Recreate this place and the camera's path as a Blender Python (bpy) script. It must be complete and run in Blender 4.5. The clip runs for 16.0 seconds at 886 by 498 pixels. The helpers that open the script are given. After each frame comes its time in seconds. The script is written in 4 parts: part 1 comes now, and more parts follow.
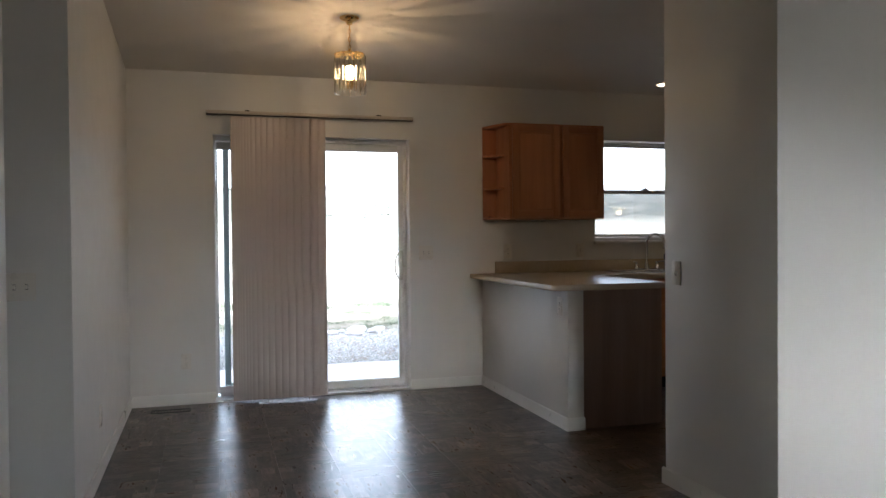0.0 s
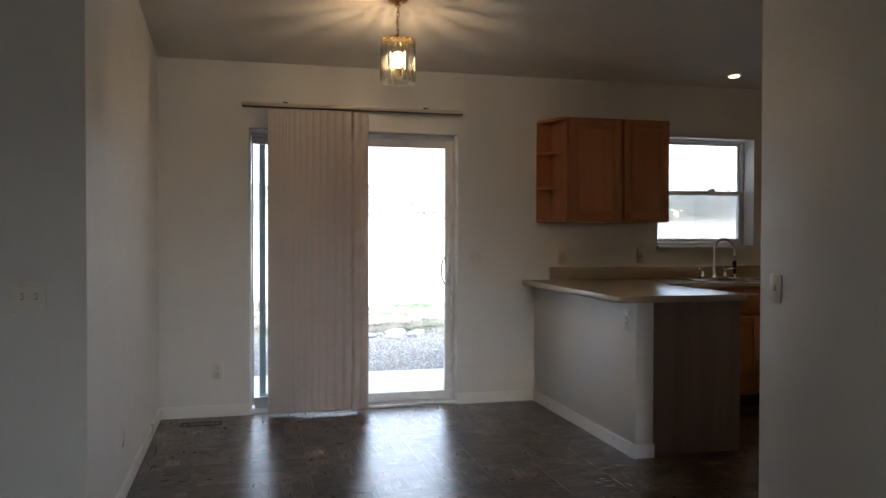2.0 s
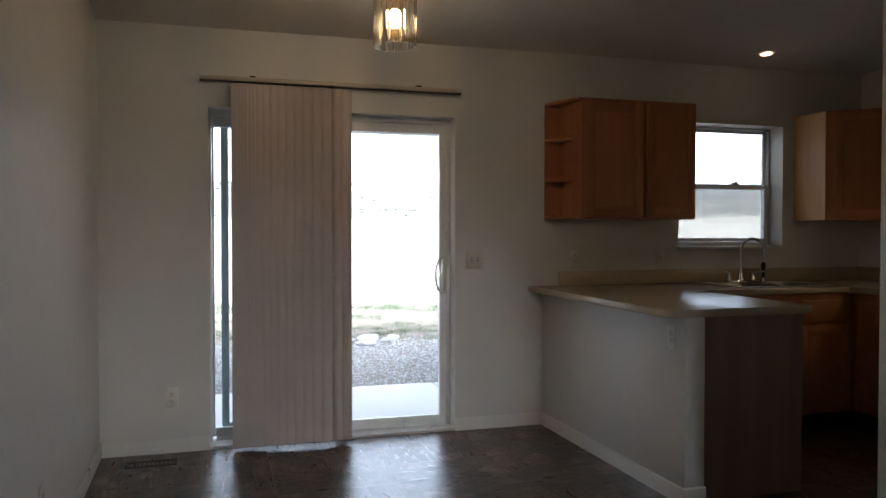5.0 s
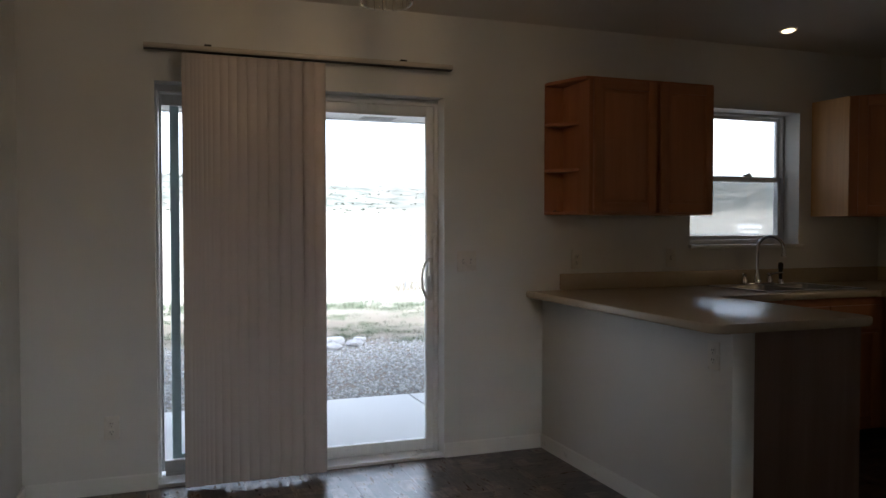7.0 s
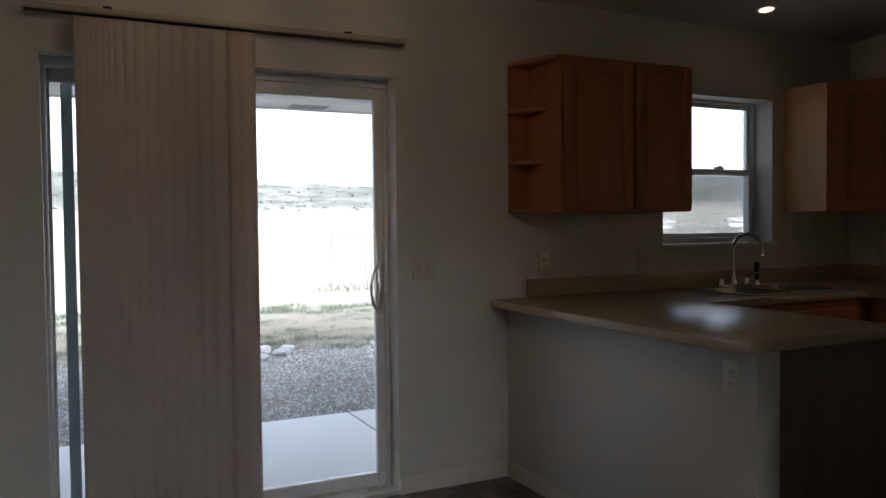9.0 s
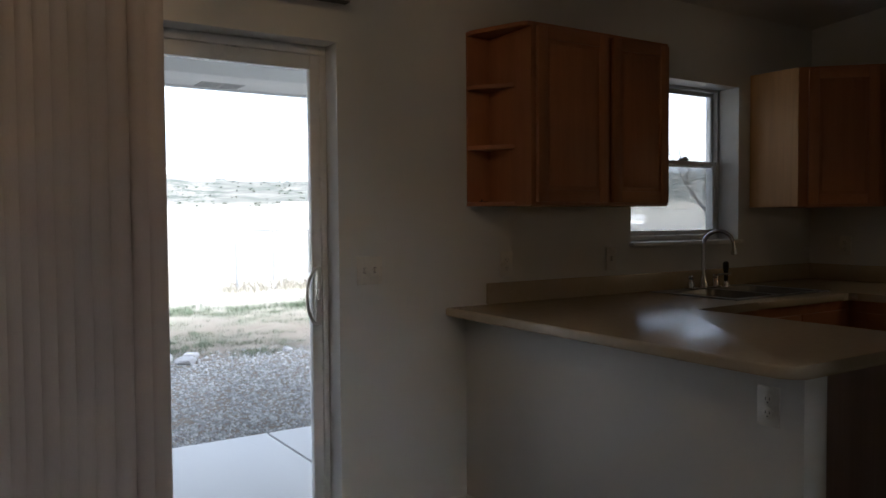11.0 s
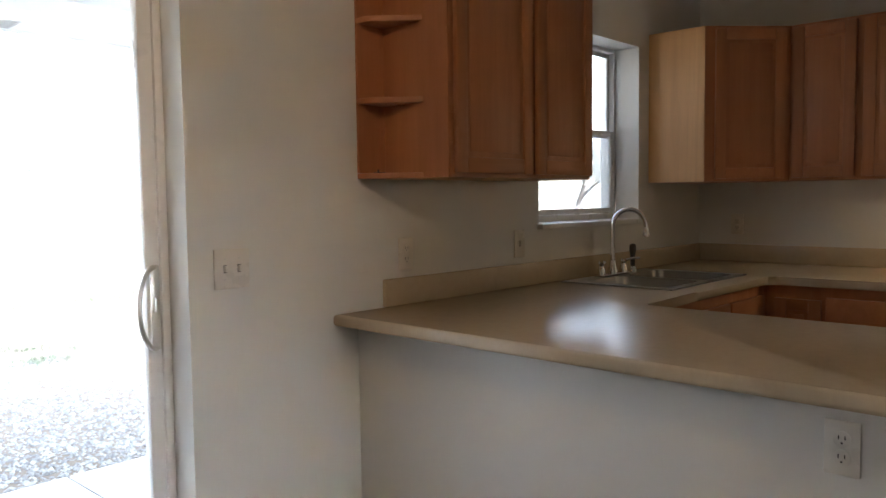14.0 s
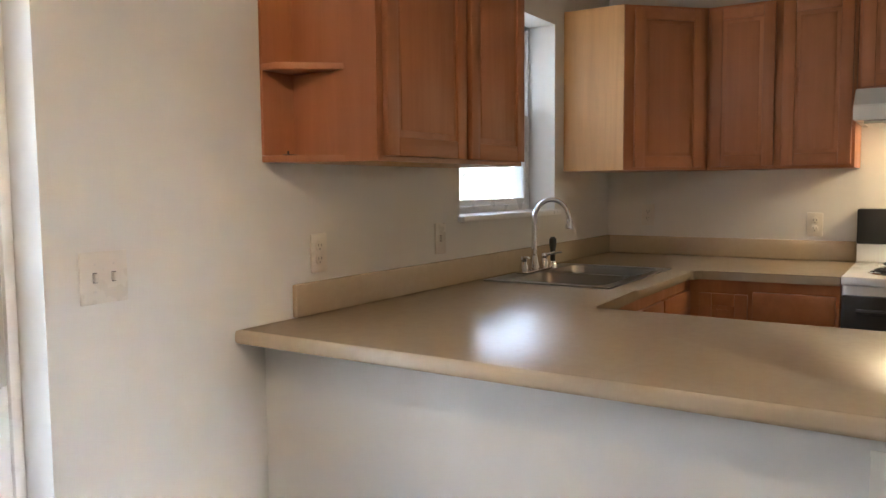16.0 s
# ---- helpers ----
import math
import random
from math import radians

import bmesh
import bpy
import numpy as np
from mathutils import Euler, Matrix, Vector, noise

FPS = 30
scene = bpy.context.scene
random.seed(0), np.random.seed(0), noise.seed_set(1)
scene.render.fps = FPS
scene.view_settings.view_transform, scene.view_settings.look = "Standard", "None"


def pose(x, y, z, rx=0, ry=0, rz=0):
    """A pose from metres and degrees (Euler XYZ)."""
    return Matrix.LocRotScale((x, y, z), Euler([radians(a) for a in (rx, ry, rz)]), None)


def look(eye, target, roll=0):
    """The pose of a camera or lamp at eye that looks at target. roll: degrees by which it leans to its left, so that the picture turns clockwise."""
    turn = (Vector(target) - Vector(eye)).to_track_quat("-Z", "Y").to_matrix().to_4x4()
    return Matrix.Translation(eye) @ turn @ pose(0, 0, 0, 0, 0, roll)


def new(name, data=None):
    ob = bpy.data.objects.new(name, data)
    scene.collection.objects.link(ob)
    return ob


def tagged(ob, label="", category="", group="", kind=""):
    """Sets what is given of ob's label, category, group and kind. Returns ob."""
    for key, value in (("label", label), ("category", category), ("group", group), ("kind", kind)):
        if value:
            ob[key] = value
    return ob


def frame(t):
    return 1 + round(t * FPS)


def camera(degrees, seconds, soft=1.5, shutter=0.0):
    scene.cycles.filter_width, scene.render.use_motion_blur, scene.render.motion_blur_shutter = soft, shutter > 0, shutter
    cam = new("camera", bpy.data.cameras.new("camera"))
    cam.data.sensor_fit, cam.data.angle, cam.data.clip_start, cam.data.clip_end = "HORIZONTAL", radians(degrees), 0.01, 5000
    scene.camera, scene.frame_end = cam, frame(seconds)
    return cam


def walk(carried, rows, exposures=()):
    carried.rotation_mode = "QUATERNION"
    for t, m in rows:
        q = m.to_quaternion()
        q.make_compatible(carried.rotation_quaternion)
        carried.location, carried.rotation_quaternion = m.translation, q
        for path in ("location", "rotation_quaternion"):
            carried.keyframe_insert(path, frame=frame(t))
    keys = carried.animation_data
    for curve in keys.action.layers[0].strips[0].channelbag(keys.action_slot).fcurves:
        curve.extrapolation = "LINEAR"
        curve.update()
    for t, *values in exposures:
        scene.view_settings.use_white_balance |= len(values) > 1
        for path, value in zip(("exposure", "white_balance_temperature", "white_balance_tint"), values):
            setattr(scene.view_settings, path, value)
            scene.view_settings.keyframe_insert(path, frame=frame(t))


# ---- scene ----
cam = camera(59.8, 16.0)
PATH = [
    (0, (0.109, 0.09, 1.228), (0.679, 2.006, 1.197), -0.5),
    (0.5, (0.149, 0.193, 1.21), (0.682, 2.12, 1.186), -0.3),
    (1, (0.17, 0.306, 1.204), (0.666, 2.243, 1.186), -0.0),
    (1.5, (0.169, 0.43, 1.236), (0.644, 2.373, 1.208), 0.1),
    (2, (0.129, 0.549, 1.259), (0.611, 2.49, 1.225), 0.1),
    (2.5, (0.109, 0.692, 1.262), (0.607, 2.629, 1.227), -0.1),
    (3, (0.131, 0.824, 1.252), (0.63, 2.761, 1.221), -0.3),
    (5.5, (0.116, 1.565, 1.279), (0.728, 3.468, 1.233), 0.1),
    (6, (0.119, 1.742, 1.283), (0.762, 3.635, 1.233), 0.1),
    (6.5, (0.139, 1.908, 1.297), (0.798, 3.795, 1.241), 0.1),
    (7, (0.143, 2.067, 1.296), (0.827, 3.946, 1.239), 0.0),
    (7.5, (0.103, 2.23, 1.307), (0.841, 4.088, 1.245), -0.3),
    (8, (0.109, 2.388, 1.295), (0.901, 4.224, 1.236), -0.6),
    (8.5, (0.144, 2.537, 1.305), (0.983, 4.352, 1.241), -0.7),
    (9, (0.205, 2.674, 1.313), (1.076, 4.473, 1.248), -0.6),
    (11.5, (0.333, 3.44, 1.305), (1.471, 5.082, 1.226), -0.3),
    (12, (0.382, 3.582, 1.297), (1.574, 5.186, 1.215), -0.2),
    (12.5, (0.393, 3.779, 1.304), (1.678, 5.309, 1.211), -0.4),
    (13, (0.414, 3.93, 1.308), (1.783, 5.384, 1.201), -0.6),
    (13.5, (0.461, 4.05, 1.299), (1.891, 5.443, 1.181), -0.6),
    (14, (0.541, 4.154, 1.298), (2.008, 5.507, 1.167), -0.7),
    (14.5, (0.615, 4.232, 1.296), (2.106, 5.558, 1.157), -0.4),
    (15, (0.659, 4.32, 1.292), (2.191, 5.598, 1.148), -0.0),
    (15.5, (0.683, 4.43, 1.311), (2.284, 5.617, 1.147), 0.0),
    (16, (0.735, 4.56, 1.296), (2.413, 5.635, 1.135), -0.5),
]
STOPS = ((0.0, 2.7), (3.0, 2.5), (5.5, 2.2), (7.0, 1.85), (9.0, 1.5), (11.4, 1.6), (12.4, 2.05), (13.0, 2.5), (13.5, 3.2), (14.0, 3.5), (14.5, 3.58), (15.2, 4.05), (16.0, 4.52))
EXPOSURES = [(t, stops, 5650 if t < 13.2 else 5750 if t < 14.8 else 5600, 10) for t, stops in STOPS]
walk(cam, [(t, look(eye, target, roll)) for t, eye, target, roll in PATH], EXPOSURES)

# ---- world and sun ----
SUN_UP, SUN_AZ = radians(28), radians(186)   # height, and bearing clockwise from +y
world = bpy.data.worlds.new("world")
scene.world = world
world.use_nodes = True
wn = world.node_tree.nodes
sky = wn.new("ShaderNodeTexSky")
sky.sky_type = "NISHITA"
sky.sun_disc = False
sky.sun_elevation = SUN_UP
sky.sun_rotation = SUN_AZ
sky.air_density, sky.dust_density = 1.0, 4.0
wn["Background"].inputs["Strength"].default_value = 0.24
haze = wn.new("ShaderNodeHueSaturation")      # thin high cloud pales the blue
haze.inputs["Saturation"].default_value = 0.28
world.node_tree.links.new(sky.outputs[0], haze.inputs["Color"])
world.node_tree.links.new(haze.outputs[0], wn["Background"].inputs[0])
sun_data = bpy.data.lights.new("sun", "SUN")
sun_data.energy, sun_data.angle, sun_data.color = 2.2, radians(8), (1.0, 0.95, 0.88)
sun = new("sun", sun_data)
sun_from = Vector((math.sin(SUN_AZ) * math.cos(SUN_UP), math.cos(SUN_AZ) * math.cos(SUN_UP), math.sin(SUN_UP)))
sun.matrix_world = look(sun_from * 60, (0, 0, 0))


def lamp(name, place, watts, colour, radius, kind="POINT"):
    data = bpy.data.lights.new(name, kind)
    data.energy, data.color, data.shadow_soft_size = watts, colour, radius
    ob = new(name, data)
    ob.location = place
    return ob


WARM = (1.0, 0.62, 0.30)
lamp("pendant_bulb_light", (0.932, 4.85, 2.243), 1.0, WARM, 0.010)
spot = lamp("downlight_light", (3.747, 5.80, 2.512), 4.4, (1.0, 0.63, 0.31), 0.03, "SPOT")
spot.data.spot_size, spot.data.spot_blend = radians(150), 0.8
hood_spot = lamp("hood_light", (4.61, 4.45, 1.50), 0.2, (1.0, 0.66, 0.32), 0.03)

# ---- materials ----


class Mat:
    """A principled material with a few shorthands for procedural nodes."""

    def __init__(self, name, colour=(0.8, 0.8, 0.8), rough=0.5, metal=0.0, spec=0.5):
        self.mat = bpy.data.materials.new(name)
        self.mat.use_nodes = True
        self.tree = self.mat.node_tree
        self.bsdf = self.tree.nodes["Principled BSDF"]
        self.set("Base Color", (*colour, 1)), self.set("Roughness", rough), self.set("Metallic", metal)
        self.set("Specular IOR Level", spec)
        self.coords = self.node("ShaderNodeTexCoord").outputs["Object"]

    def node(self, kind, **inputs):
        n = self.tree.nodes.new(kind)
        for k, v in inputs.items():
            self.plug(v, n.inputs[k.replace("_", " ")])
        return n

    def plug(self, v, socket):
        if hasattr(v, "is_output"):
            self.tree.links.new(v, socket)
        else:
            socket.default_value = v

    def set(self, key, v):
        self.plug(v, self.bsdf.inputs[key])

    def space(self, sx=1.0, sy=1.0, sz=1.0, world_space=False):
        src = self.node("ShaderNodeNewGeometry").outputs["Position"] if world_space else self.coords
        return self.node("ShaderNodeMapping", Vector=src, Scale=(sx, sy, sz)).outputs[0]

    def noise(self, scale, detail=4.0, rough=0.6, vec=None, distort=0.0):
        return self.node("ShaderNodeTexNoise", Vector=vec or self.coords, Scale=scale, Detail=detail, Roughness=rough, Distortion=distort).outputs["Fac"]

    def ramp(self, fac, *stops):
        n = self.node("ShaderNodeValToRGB", Fac=fac)
        while len(n.color_ramp.elements) < len(stops):
            n.color_ramp.elements.new(0.5)
        for e, (p, c) in zip(n.color_ramp.elements, stops):
            e.position = p
            e.color = (*c, 1) if hasattr(c, "__len__") else (c, c, c, 1)
        return n.outputs["Color"]

    def mix(self, fac, a, b, mode="MIX"):
        n = self.node("ShaderNodeMix")
        n.data_type, n.blend_type = "RGBA", mode
        for v, i in ((fac, 0), (a, 6), (b, 7)):
            self.plug((*v, 1) if isinstance(v, tuple) and len(v) == 3 else v, n.inputs[i])
        return n.outputs[2]

    def bump(self, height, strength=0.3, distance=0.002, prior=None):
        n = self.node("ShaderNodeBump", Height=height, Strength=strength, Distance=distance)
        if prior:
            self.plug(prior, n.inputs["Normal"])
        self.set("Normal", n.outputs[0])
        return n.outputs[0]


def paint(name, colour, rough=0.55, peel=0.25, scale=190.0):
    m = Mat(name, colour, rough)
    where = m.space(world_space=True)
    blotch = m.noise(1.7, 3, vec=where)
    dark = tuple(c * 0.93 for c in colour)
    scuff = m.ramp(m.noise(5.5, 6, 0.7, vec=where), (0.60, 0.0), (0.78, 1.0))
    base = m.mix(blotch, dark, colour)
    m.set("Base Color", m.mix(m.mix(scuff, (0.0, 0.0, 0.0), (0.22, 0.22, 0.22)), base, tuple(c * 0.82 for c in colour)))
    m.bump(m.noise(scale, 3, 0.5, vec=where), peel, 0.0016)
    m.set("Roughness", m.ramp(m.noise(9.0, 3, vec=where), (0.3, rough - 0.06), (0.7, rough + 0.08)))
    return m.mat


WALL = paint("wall_paint", (0.69, 0.675, 0.635), 0.42)
CEIL = paint("ceiling_paint", (0.66, 0.63, 0.58), 0.75, 0.6, 90.0)
TRIM = paint("white_trim_paint", (0.78, 0.77, 0.73), 0.32, 0.05)
VINYL = paint("white_vinyl", (0.80, 0.80, 0.79), 0.30, 0.03)
PLATE = paint("ivory_plastic", (0.69, 0.65, 0.575), 0.28, 0.02)
ENAMEL = paint("white_enamel", (0.80, 0.80, 0.78), 0.16, 0.02)
SOFFIT = paint("soffit_paint", (0.74, 0.74, 0.72), 0.6, 0.1)
SIDING = paint("siding_paint", (0.60, 0.56, 0.48), 0.6, 0.1)
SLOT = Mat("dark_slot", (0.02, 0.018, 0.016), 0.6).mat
SCREEN_GREEN = paint("teal_painted_aluminium", (0.42, 0.53, 0.54), 0.38, 0.03)


def make_wood(name, light, dark, rough, along="z", gloss_var=0.08):
    m = Mat(name, light, rough)
    s = {"z": (26, 26, 1.6), "x": (1.6, 26, 26), "y": (26, 1.6, 26)}[along]
    rnd = m.node("ShaderNodeObjectInfo").outputs["Random"]
    shift = m.node("ShaderNodeCombineXYZ", X=m.node("ShaderNodeMath", Value=rnd).outputs[0], Y=rnd, Z=rnd)
    scaled = m.node("ShaderNodeVectorMath", Vector=shift.outputs[0])
    scaled.operation = "SCALE"
    scaled.inputs["Scale"].default_value = 37.0
    moved = m.node("ShaderNodeVectorMath")
    moved.operation = "ADD"
    m.plug(m.space(world_space=True), moved.inputs[0]), m.plug(scaled.outputs[0], moved.inputs[1])
    vec = m.node("ShaderNodeMapping", Vector=moved.outputs[0], Scale=s).outputs[0]
    wide = m.node("ShaderNodeMapping", Vector=moved.outputs[0], Scale=tuple(c * 0.22 for c in s)).outputs[0]
    grain = m.noise(1.0, 8, 0.68, vec=vec, distort=0.6)
    figure = m.noise(1.0, 4, 0.55, vec=wide, distort=1.4)
    col = m.mix(m.ramp(figure, (0.32, 0.0), (0.68, 1.0)), dark, light)
    streak = m.ramp(grain, (0.36, 0.88), (0.60, 1.0))
    col = m.mix(0.8, col, streak, "MULTIPLY")
    tone = m.node("ShaderNodeHueSaturation", Color=col, Value=m.ramp(rnd, (0.0, 0.90), (1.0, 1.08)))
    m.set("Base Color", tone.outputs[0])
    m.set("Roughness", m.ramp(grain, (0.3, rough + gloss_var), (0.7, rough - gloss_var)))
    m.bump(grain, 0.12, 0.001)
    return m.mat


OAK = make_wood("honey_maple", (0.43, 0.169, 0.064), (0.365, 0.133, 0.050), 0.44)
OAK_X = make_wood("honey_maple_across", (0.43, 0.169, 0.064), (0.365, 0.133, 0.050), 0.44, "x")
OAK_SIDE = make_wood("maple_veneer_side", (0.63, 0.375, 0.16), (0.55, 0.315, 0.125), 0.46)
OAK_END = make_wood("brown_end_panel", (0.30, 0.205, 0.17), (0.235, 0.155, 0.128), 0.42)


def make_counter():
    m = Mat("beige_laminate", (0.46, 0.37, 0.25), 0.26)
    where = m.space(world_space=True)
    fine = m.noise(38, 3, 0.6, vec=where)
    cloud = m.noise(7, 4, 0.6, vec=where)
    base = m.mix(cloud, (0.445, 0.360, 0.250), (0.475, 0.385, 0.268))
    m.set("Base Color", m.mix(m.ramp(fine, (0.42, 0.0), (0.62, 1.0)), base, (0.445, 0.358, 0.248)))
    m.set("Roughness", m.ramp(m.noise(14, 5, vec=where), (0.3, 0.245), (0.7, 0.262)))
    return m.mat


COUNTER = make_counter()


def make_vinyl_floor():
    """Slate-look vinyl: printed brown slabs of many tones with cleft streaks, each tile with its own run of the grain."""
    m = Mat("slate_look_vinyl", (0.09, 0.07, 0.055), 0.3)
    rnd = m.node("ShaderNodeObjectInfo").outputs["Random"]
    where = m.space(world_space=True)
    offs = m.node("ShaderNodeVectorMath")
    offs.operation = "ADD"
    lift = m.node("ShaderNodeCombineXYZ", X=m.node("ShaderNodeMath", Value=rnd).outputs[0], Z=rnd).outputs[0]
    m.plug(where, offs.inputs[0]), m.plug(lift, offs.inputs[1])
    vec = offs.outputs[0]
    turned = m.node("ShaderNodeMapping", Vector=vec, Rotation=(0, 0, math.pi / 2)).outputs[0]
    side = m.ramp(rnd, (0.49, 0.0), (0.51, 1.0))
    run = m.mix(side, vec, turned)
    slabs = m.node("ShaderNodeTexBrick", Vector=run, Scale=1.0, Color1=(0, 0, 0, 1), Color2=(1, 1, 1, 1), Mortar=(0.15, 0.15, 0.15, 1))
    slabs.offset, slabs.squash = 0.37, 0.7
    for key, v in (("Mortar Size", 0.0016), ("Mortar Smooth", 0.6), ("Brick Width", 0.16), ("Row Height", 0.075), ("Bias", 0.0)):
        slabs.inputs[key].default_value = v
    streak = m.noise(1, 6, 0.62, vec=m.node("ShaderNodeMapping", Vector=run, Scale=(9, 42, 30)).outputs[0], distort=0.15)
    cloud = m.noise(7, 5, 0.62, vec=vec)
    tone = m.ramp(slabs.outputs["Color"], (0.0, (0.048, 0.032, 0.022)), (0.5, (0.105, 0.073, 0.052)), (1.0, (0.225, 0.166, 0.122)))
    tone = m.mix(m.ramp(cloud, (0.38, 0.0), (0.66, 0.8)), tone, (0.050, 0.034, 0.025))
    col = m.mix(0.85, tone, m.ramp(streak, (0.30, 0.35), (0.52, 0.95), (0.70, 1.7)), "MULTIPLY")
    val = m.node("ShaderNodeHueSaturation", Color=col, Value=m.ramp(rnd, (0.0, 0.82), (1.0, 1.18)))
    m.set("Base Color", val.outputs[0])
    m.set("Roughness", m.ramp(streak, (0.3, 0.36), (0.7, 0.25)))
    first = m.bump(streak, 0.32, 0.0018)
    m.bump(slabs.outputs["Fac"], -0.25, 0.001, first)
    return m.mat


FLOOR = make_vinyl_floor()
JOINT = paint("floor_joint", (0.05, 0.035, 0.026), 0.5, 0.3)


def metal(name, colour, rough, scratch=0.06):
    m = Mat(name, colour, rough, 1.0)
    m.set("Roughness", m.ramp(m.noise(40, 4), (0.3, max(0.03, rough - scratch)), (0.7, rough + scratch)))
    return m.mat


CHROME = metal("chrome", (0.72, 0.72, 0.74), 0.05, 0.02)
STEEL = metal("brushed_steel", (0.27, 0.26, 0.25), 0.36)
BRASS = metal("polished_brass", (0.80, 0.56, 0.24), 0.18)
ALU = metal("dull_aluminium", (0.62, 0.60, 0.55), 0.34)
BLACK = paint("black_enamel", (0.010, 0.010, 0.011), 0.42, 0.02)
IRON = paint("black_iron", (0.025, 0.024, 0.024), 0.5, 0.2)


def make_glass(name, tint=(1, 1, 1), rough=0.0, ior=1.45):
    m = Mat(name, tint, rough)
    m.set("Transmission Weight", 1.0), m.set("IOR", ior)
    return m.mat


GLASS = make_glass("window_glass")


def make_insect_screen():
    """Fine woven screen: half open, half grey thread."""
    m = Mat("insect_screen", (0.42, 0.47, 0.52), 0.6)
    clear = m.node("ShaderNodeBsdfTransparent")
    both = m.node("ShaderNodeMixShader", Fac=0.46)
    m.plug(clear.outputs[0], both.inputs[1]), m.plug(m.bsdf.outputs[0], both.inputs[2])
    m.plug(both.outputs[0], m.tree.nodes["Material Output"].inputs[0])
    return m.mat


SCREEN = make_insect_screen()
LAMP_GLASS = make_glass("lamp_glass", (1.0, 0.97, 0.90), 0.03)


def glow(name, colour, strength):
    m = Mat(name, colour, 0.4)
    m.set("Emission Color", (*colour, 1)), m.set("Emission Strength", strength)
    return m.mat


BULB = glow("lit_bulb", (1.0, 0.72, 0.38), 5.0)
CAN_GLOW = glow("lit_downlight", (1.0, 0.70, 0.40), 0.9)


def make_vane():
    m = Mat("cream_vane_pvc", (0.56, 0.50, 0.46), 0.5)
    fine = m.noise(90, 4, vec=m.space(6, 6, 0.5))
    m.set("Base Color", m.mix(fine, (0.43, 0.375, 0.345), (0.52, 0.46, 0.425)))
    m.set("Subsurface Weight", 0.0)
    trans = m.node("ShaderNodeBsdfTranslucent", Color=(0.62, 0.54, 0.47, 1))
    both = m.node("ShaderNodeMixShader", Fac=0.06)
    out = m.tree.nodes["Material Output"]
    m.plug(m.bsdf.outputs[0], both.inputs[1]), m.plug(trans.outputs[0], both.inputs[2])
    m.plug(both.outputs[0], out.inputs[0])
    return m.mat


VANE = make_vane()


def make_concrete():
    m = Mat("broom_finished_concrete", (0.42, 0.42, 0.40), 0.8)
    where = m.space(world_space=True)
    m.set("Base Color", m.mix(m.noise(2.2, 6, 0.7, vec=where), (0.54, 0.545, 0.545), (0.64, 0.645, 0.64)))
    m.bump(m.noise(1, 4, vec=m.space(12, 160, 60, True)), 0.3, 0.002)
    return m.mat


CONCRETE = make_concrete()


def make_ground():
    m = Mat("dry_field", (0.3, 0.26, 0.19), 0.95, spec=0.1)
    where = m.space(world_space=True)
    flat = m.node("ShaderNodeSeparateXYZ", Vector=m.node("ShaderNodeNewGeometry").outputs["Position"]).outputs
    beyond = m.node("ShaderNodeMapRange", Value=flat["Y"])
    beyond.inputs["From Min"].default_value, beyond.inputs["From Max"].default_value = 14.5, 19.0
    yard = m.mix(m.noise(1.6, 7, 0.7, vec=where), (0.155, 0.128, 0.10), (0.29, 0.26, 0.215))
    field = m.mix(m.noise(0.9, 7, 0.7, vec=where), (0.36, 0.335, 0.28), (0.48, 0.455, 0.39))
    soil = m.mix(beyond.outputs[0], yard, field)
    green = m.ramp(m.noise(0.75, 7, 0.75, vec=where), (0.50, 0.0), (0.62, 0.4))
    near = m.mix(green, soil, m.mix(beyond.outputs[0], (0.13, 0.15, 0.105), (0.36, 0.37, 0.29)))
    scrub = m.ramp(m.noise(0.11, 10, 0.78, vec=where), (0.42, 0.0), (0.56, 1.0))
    height = m.node("ShaderNodeSeparateXYZ", Vector=m.node("ShaderNodeNewGeometry").outputs["Position"]).outputs["Z"]
    hill = m.node("ShaderNodeMapRange", Value=height)
    hill.inputs["From Min"].default_value, hill.inputs["From Max"].default_value = 5.0, 9.0
    far = m.mix(scrub, (0.25, 0.24, 0.21), (0.10, 0.11, 0.095))
    m.set("Base Color", m.mix(hill.outputs[0], near, far))
    m.bump(m.noise(6, 6, 0.7, vec=where), 0.8, 0.05)
    return m.mat


GROUND = make_ground()


def varied(name, a, b, rough=0.9, bump=0.4, scale=30.0):
    m = Mat(name, a, rough, spec=0.2)
    isl = m.node("ShaderNodeNewGeometry").outputs["Random Per Island"]
    col = m.mix(isl, a, b)
    m.set("Base Color", m.mix(m.ramp(m.noise(scale, 5), (0.4, 0.0), (0.7, 0.5)), col, tuple(c * 0.6 for c in a)))
    m.bump(m.noise(scale * 2, 4), bump, 0.004)
    return m.mat


GRAVEL = varied("grey_gravel", (0.25, 0.255, 0.25), (0.53, 0.53, 0.52))
ROCK = varied("field_rock", (0.36, 0.36, 0.36), (0.52, 0.51, 0.50), scale=9)
GRASS = varied("grass_tuft", (0.095, 0.125, 0.080), (0.155, 0.18, 0.12), 0.8)
STRAW = varied("dry_grass", (0.29, 0.265, 0.21), (0.41, 0.385, 0.32), 0.8)
BARK = varied("grey_bark", (0.10, 0.09, 0.08), (0.16, 0.145, 0.13), scale=14)
SCRUB = varied("sagebrush", (0.075, 0.085, 0.068), (0.13, 0.14, 0.11), 0.9)
RAIL_PAINT = paint("tan_painted_metal", (0.58, 0.51, 0.43), 0.22, 0.02)
GALV = paint("weathered_pipe", (0.19, 0.19, 0.19), 0.7, 0.1)
ROOFING = varied("roof_shingle", (0.10, 0.09, 0.085), (0.16, 0.15, 0.14))
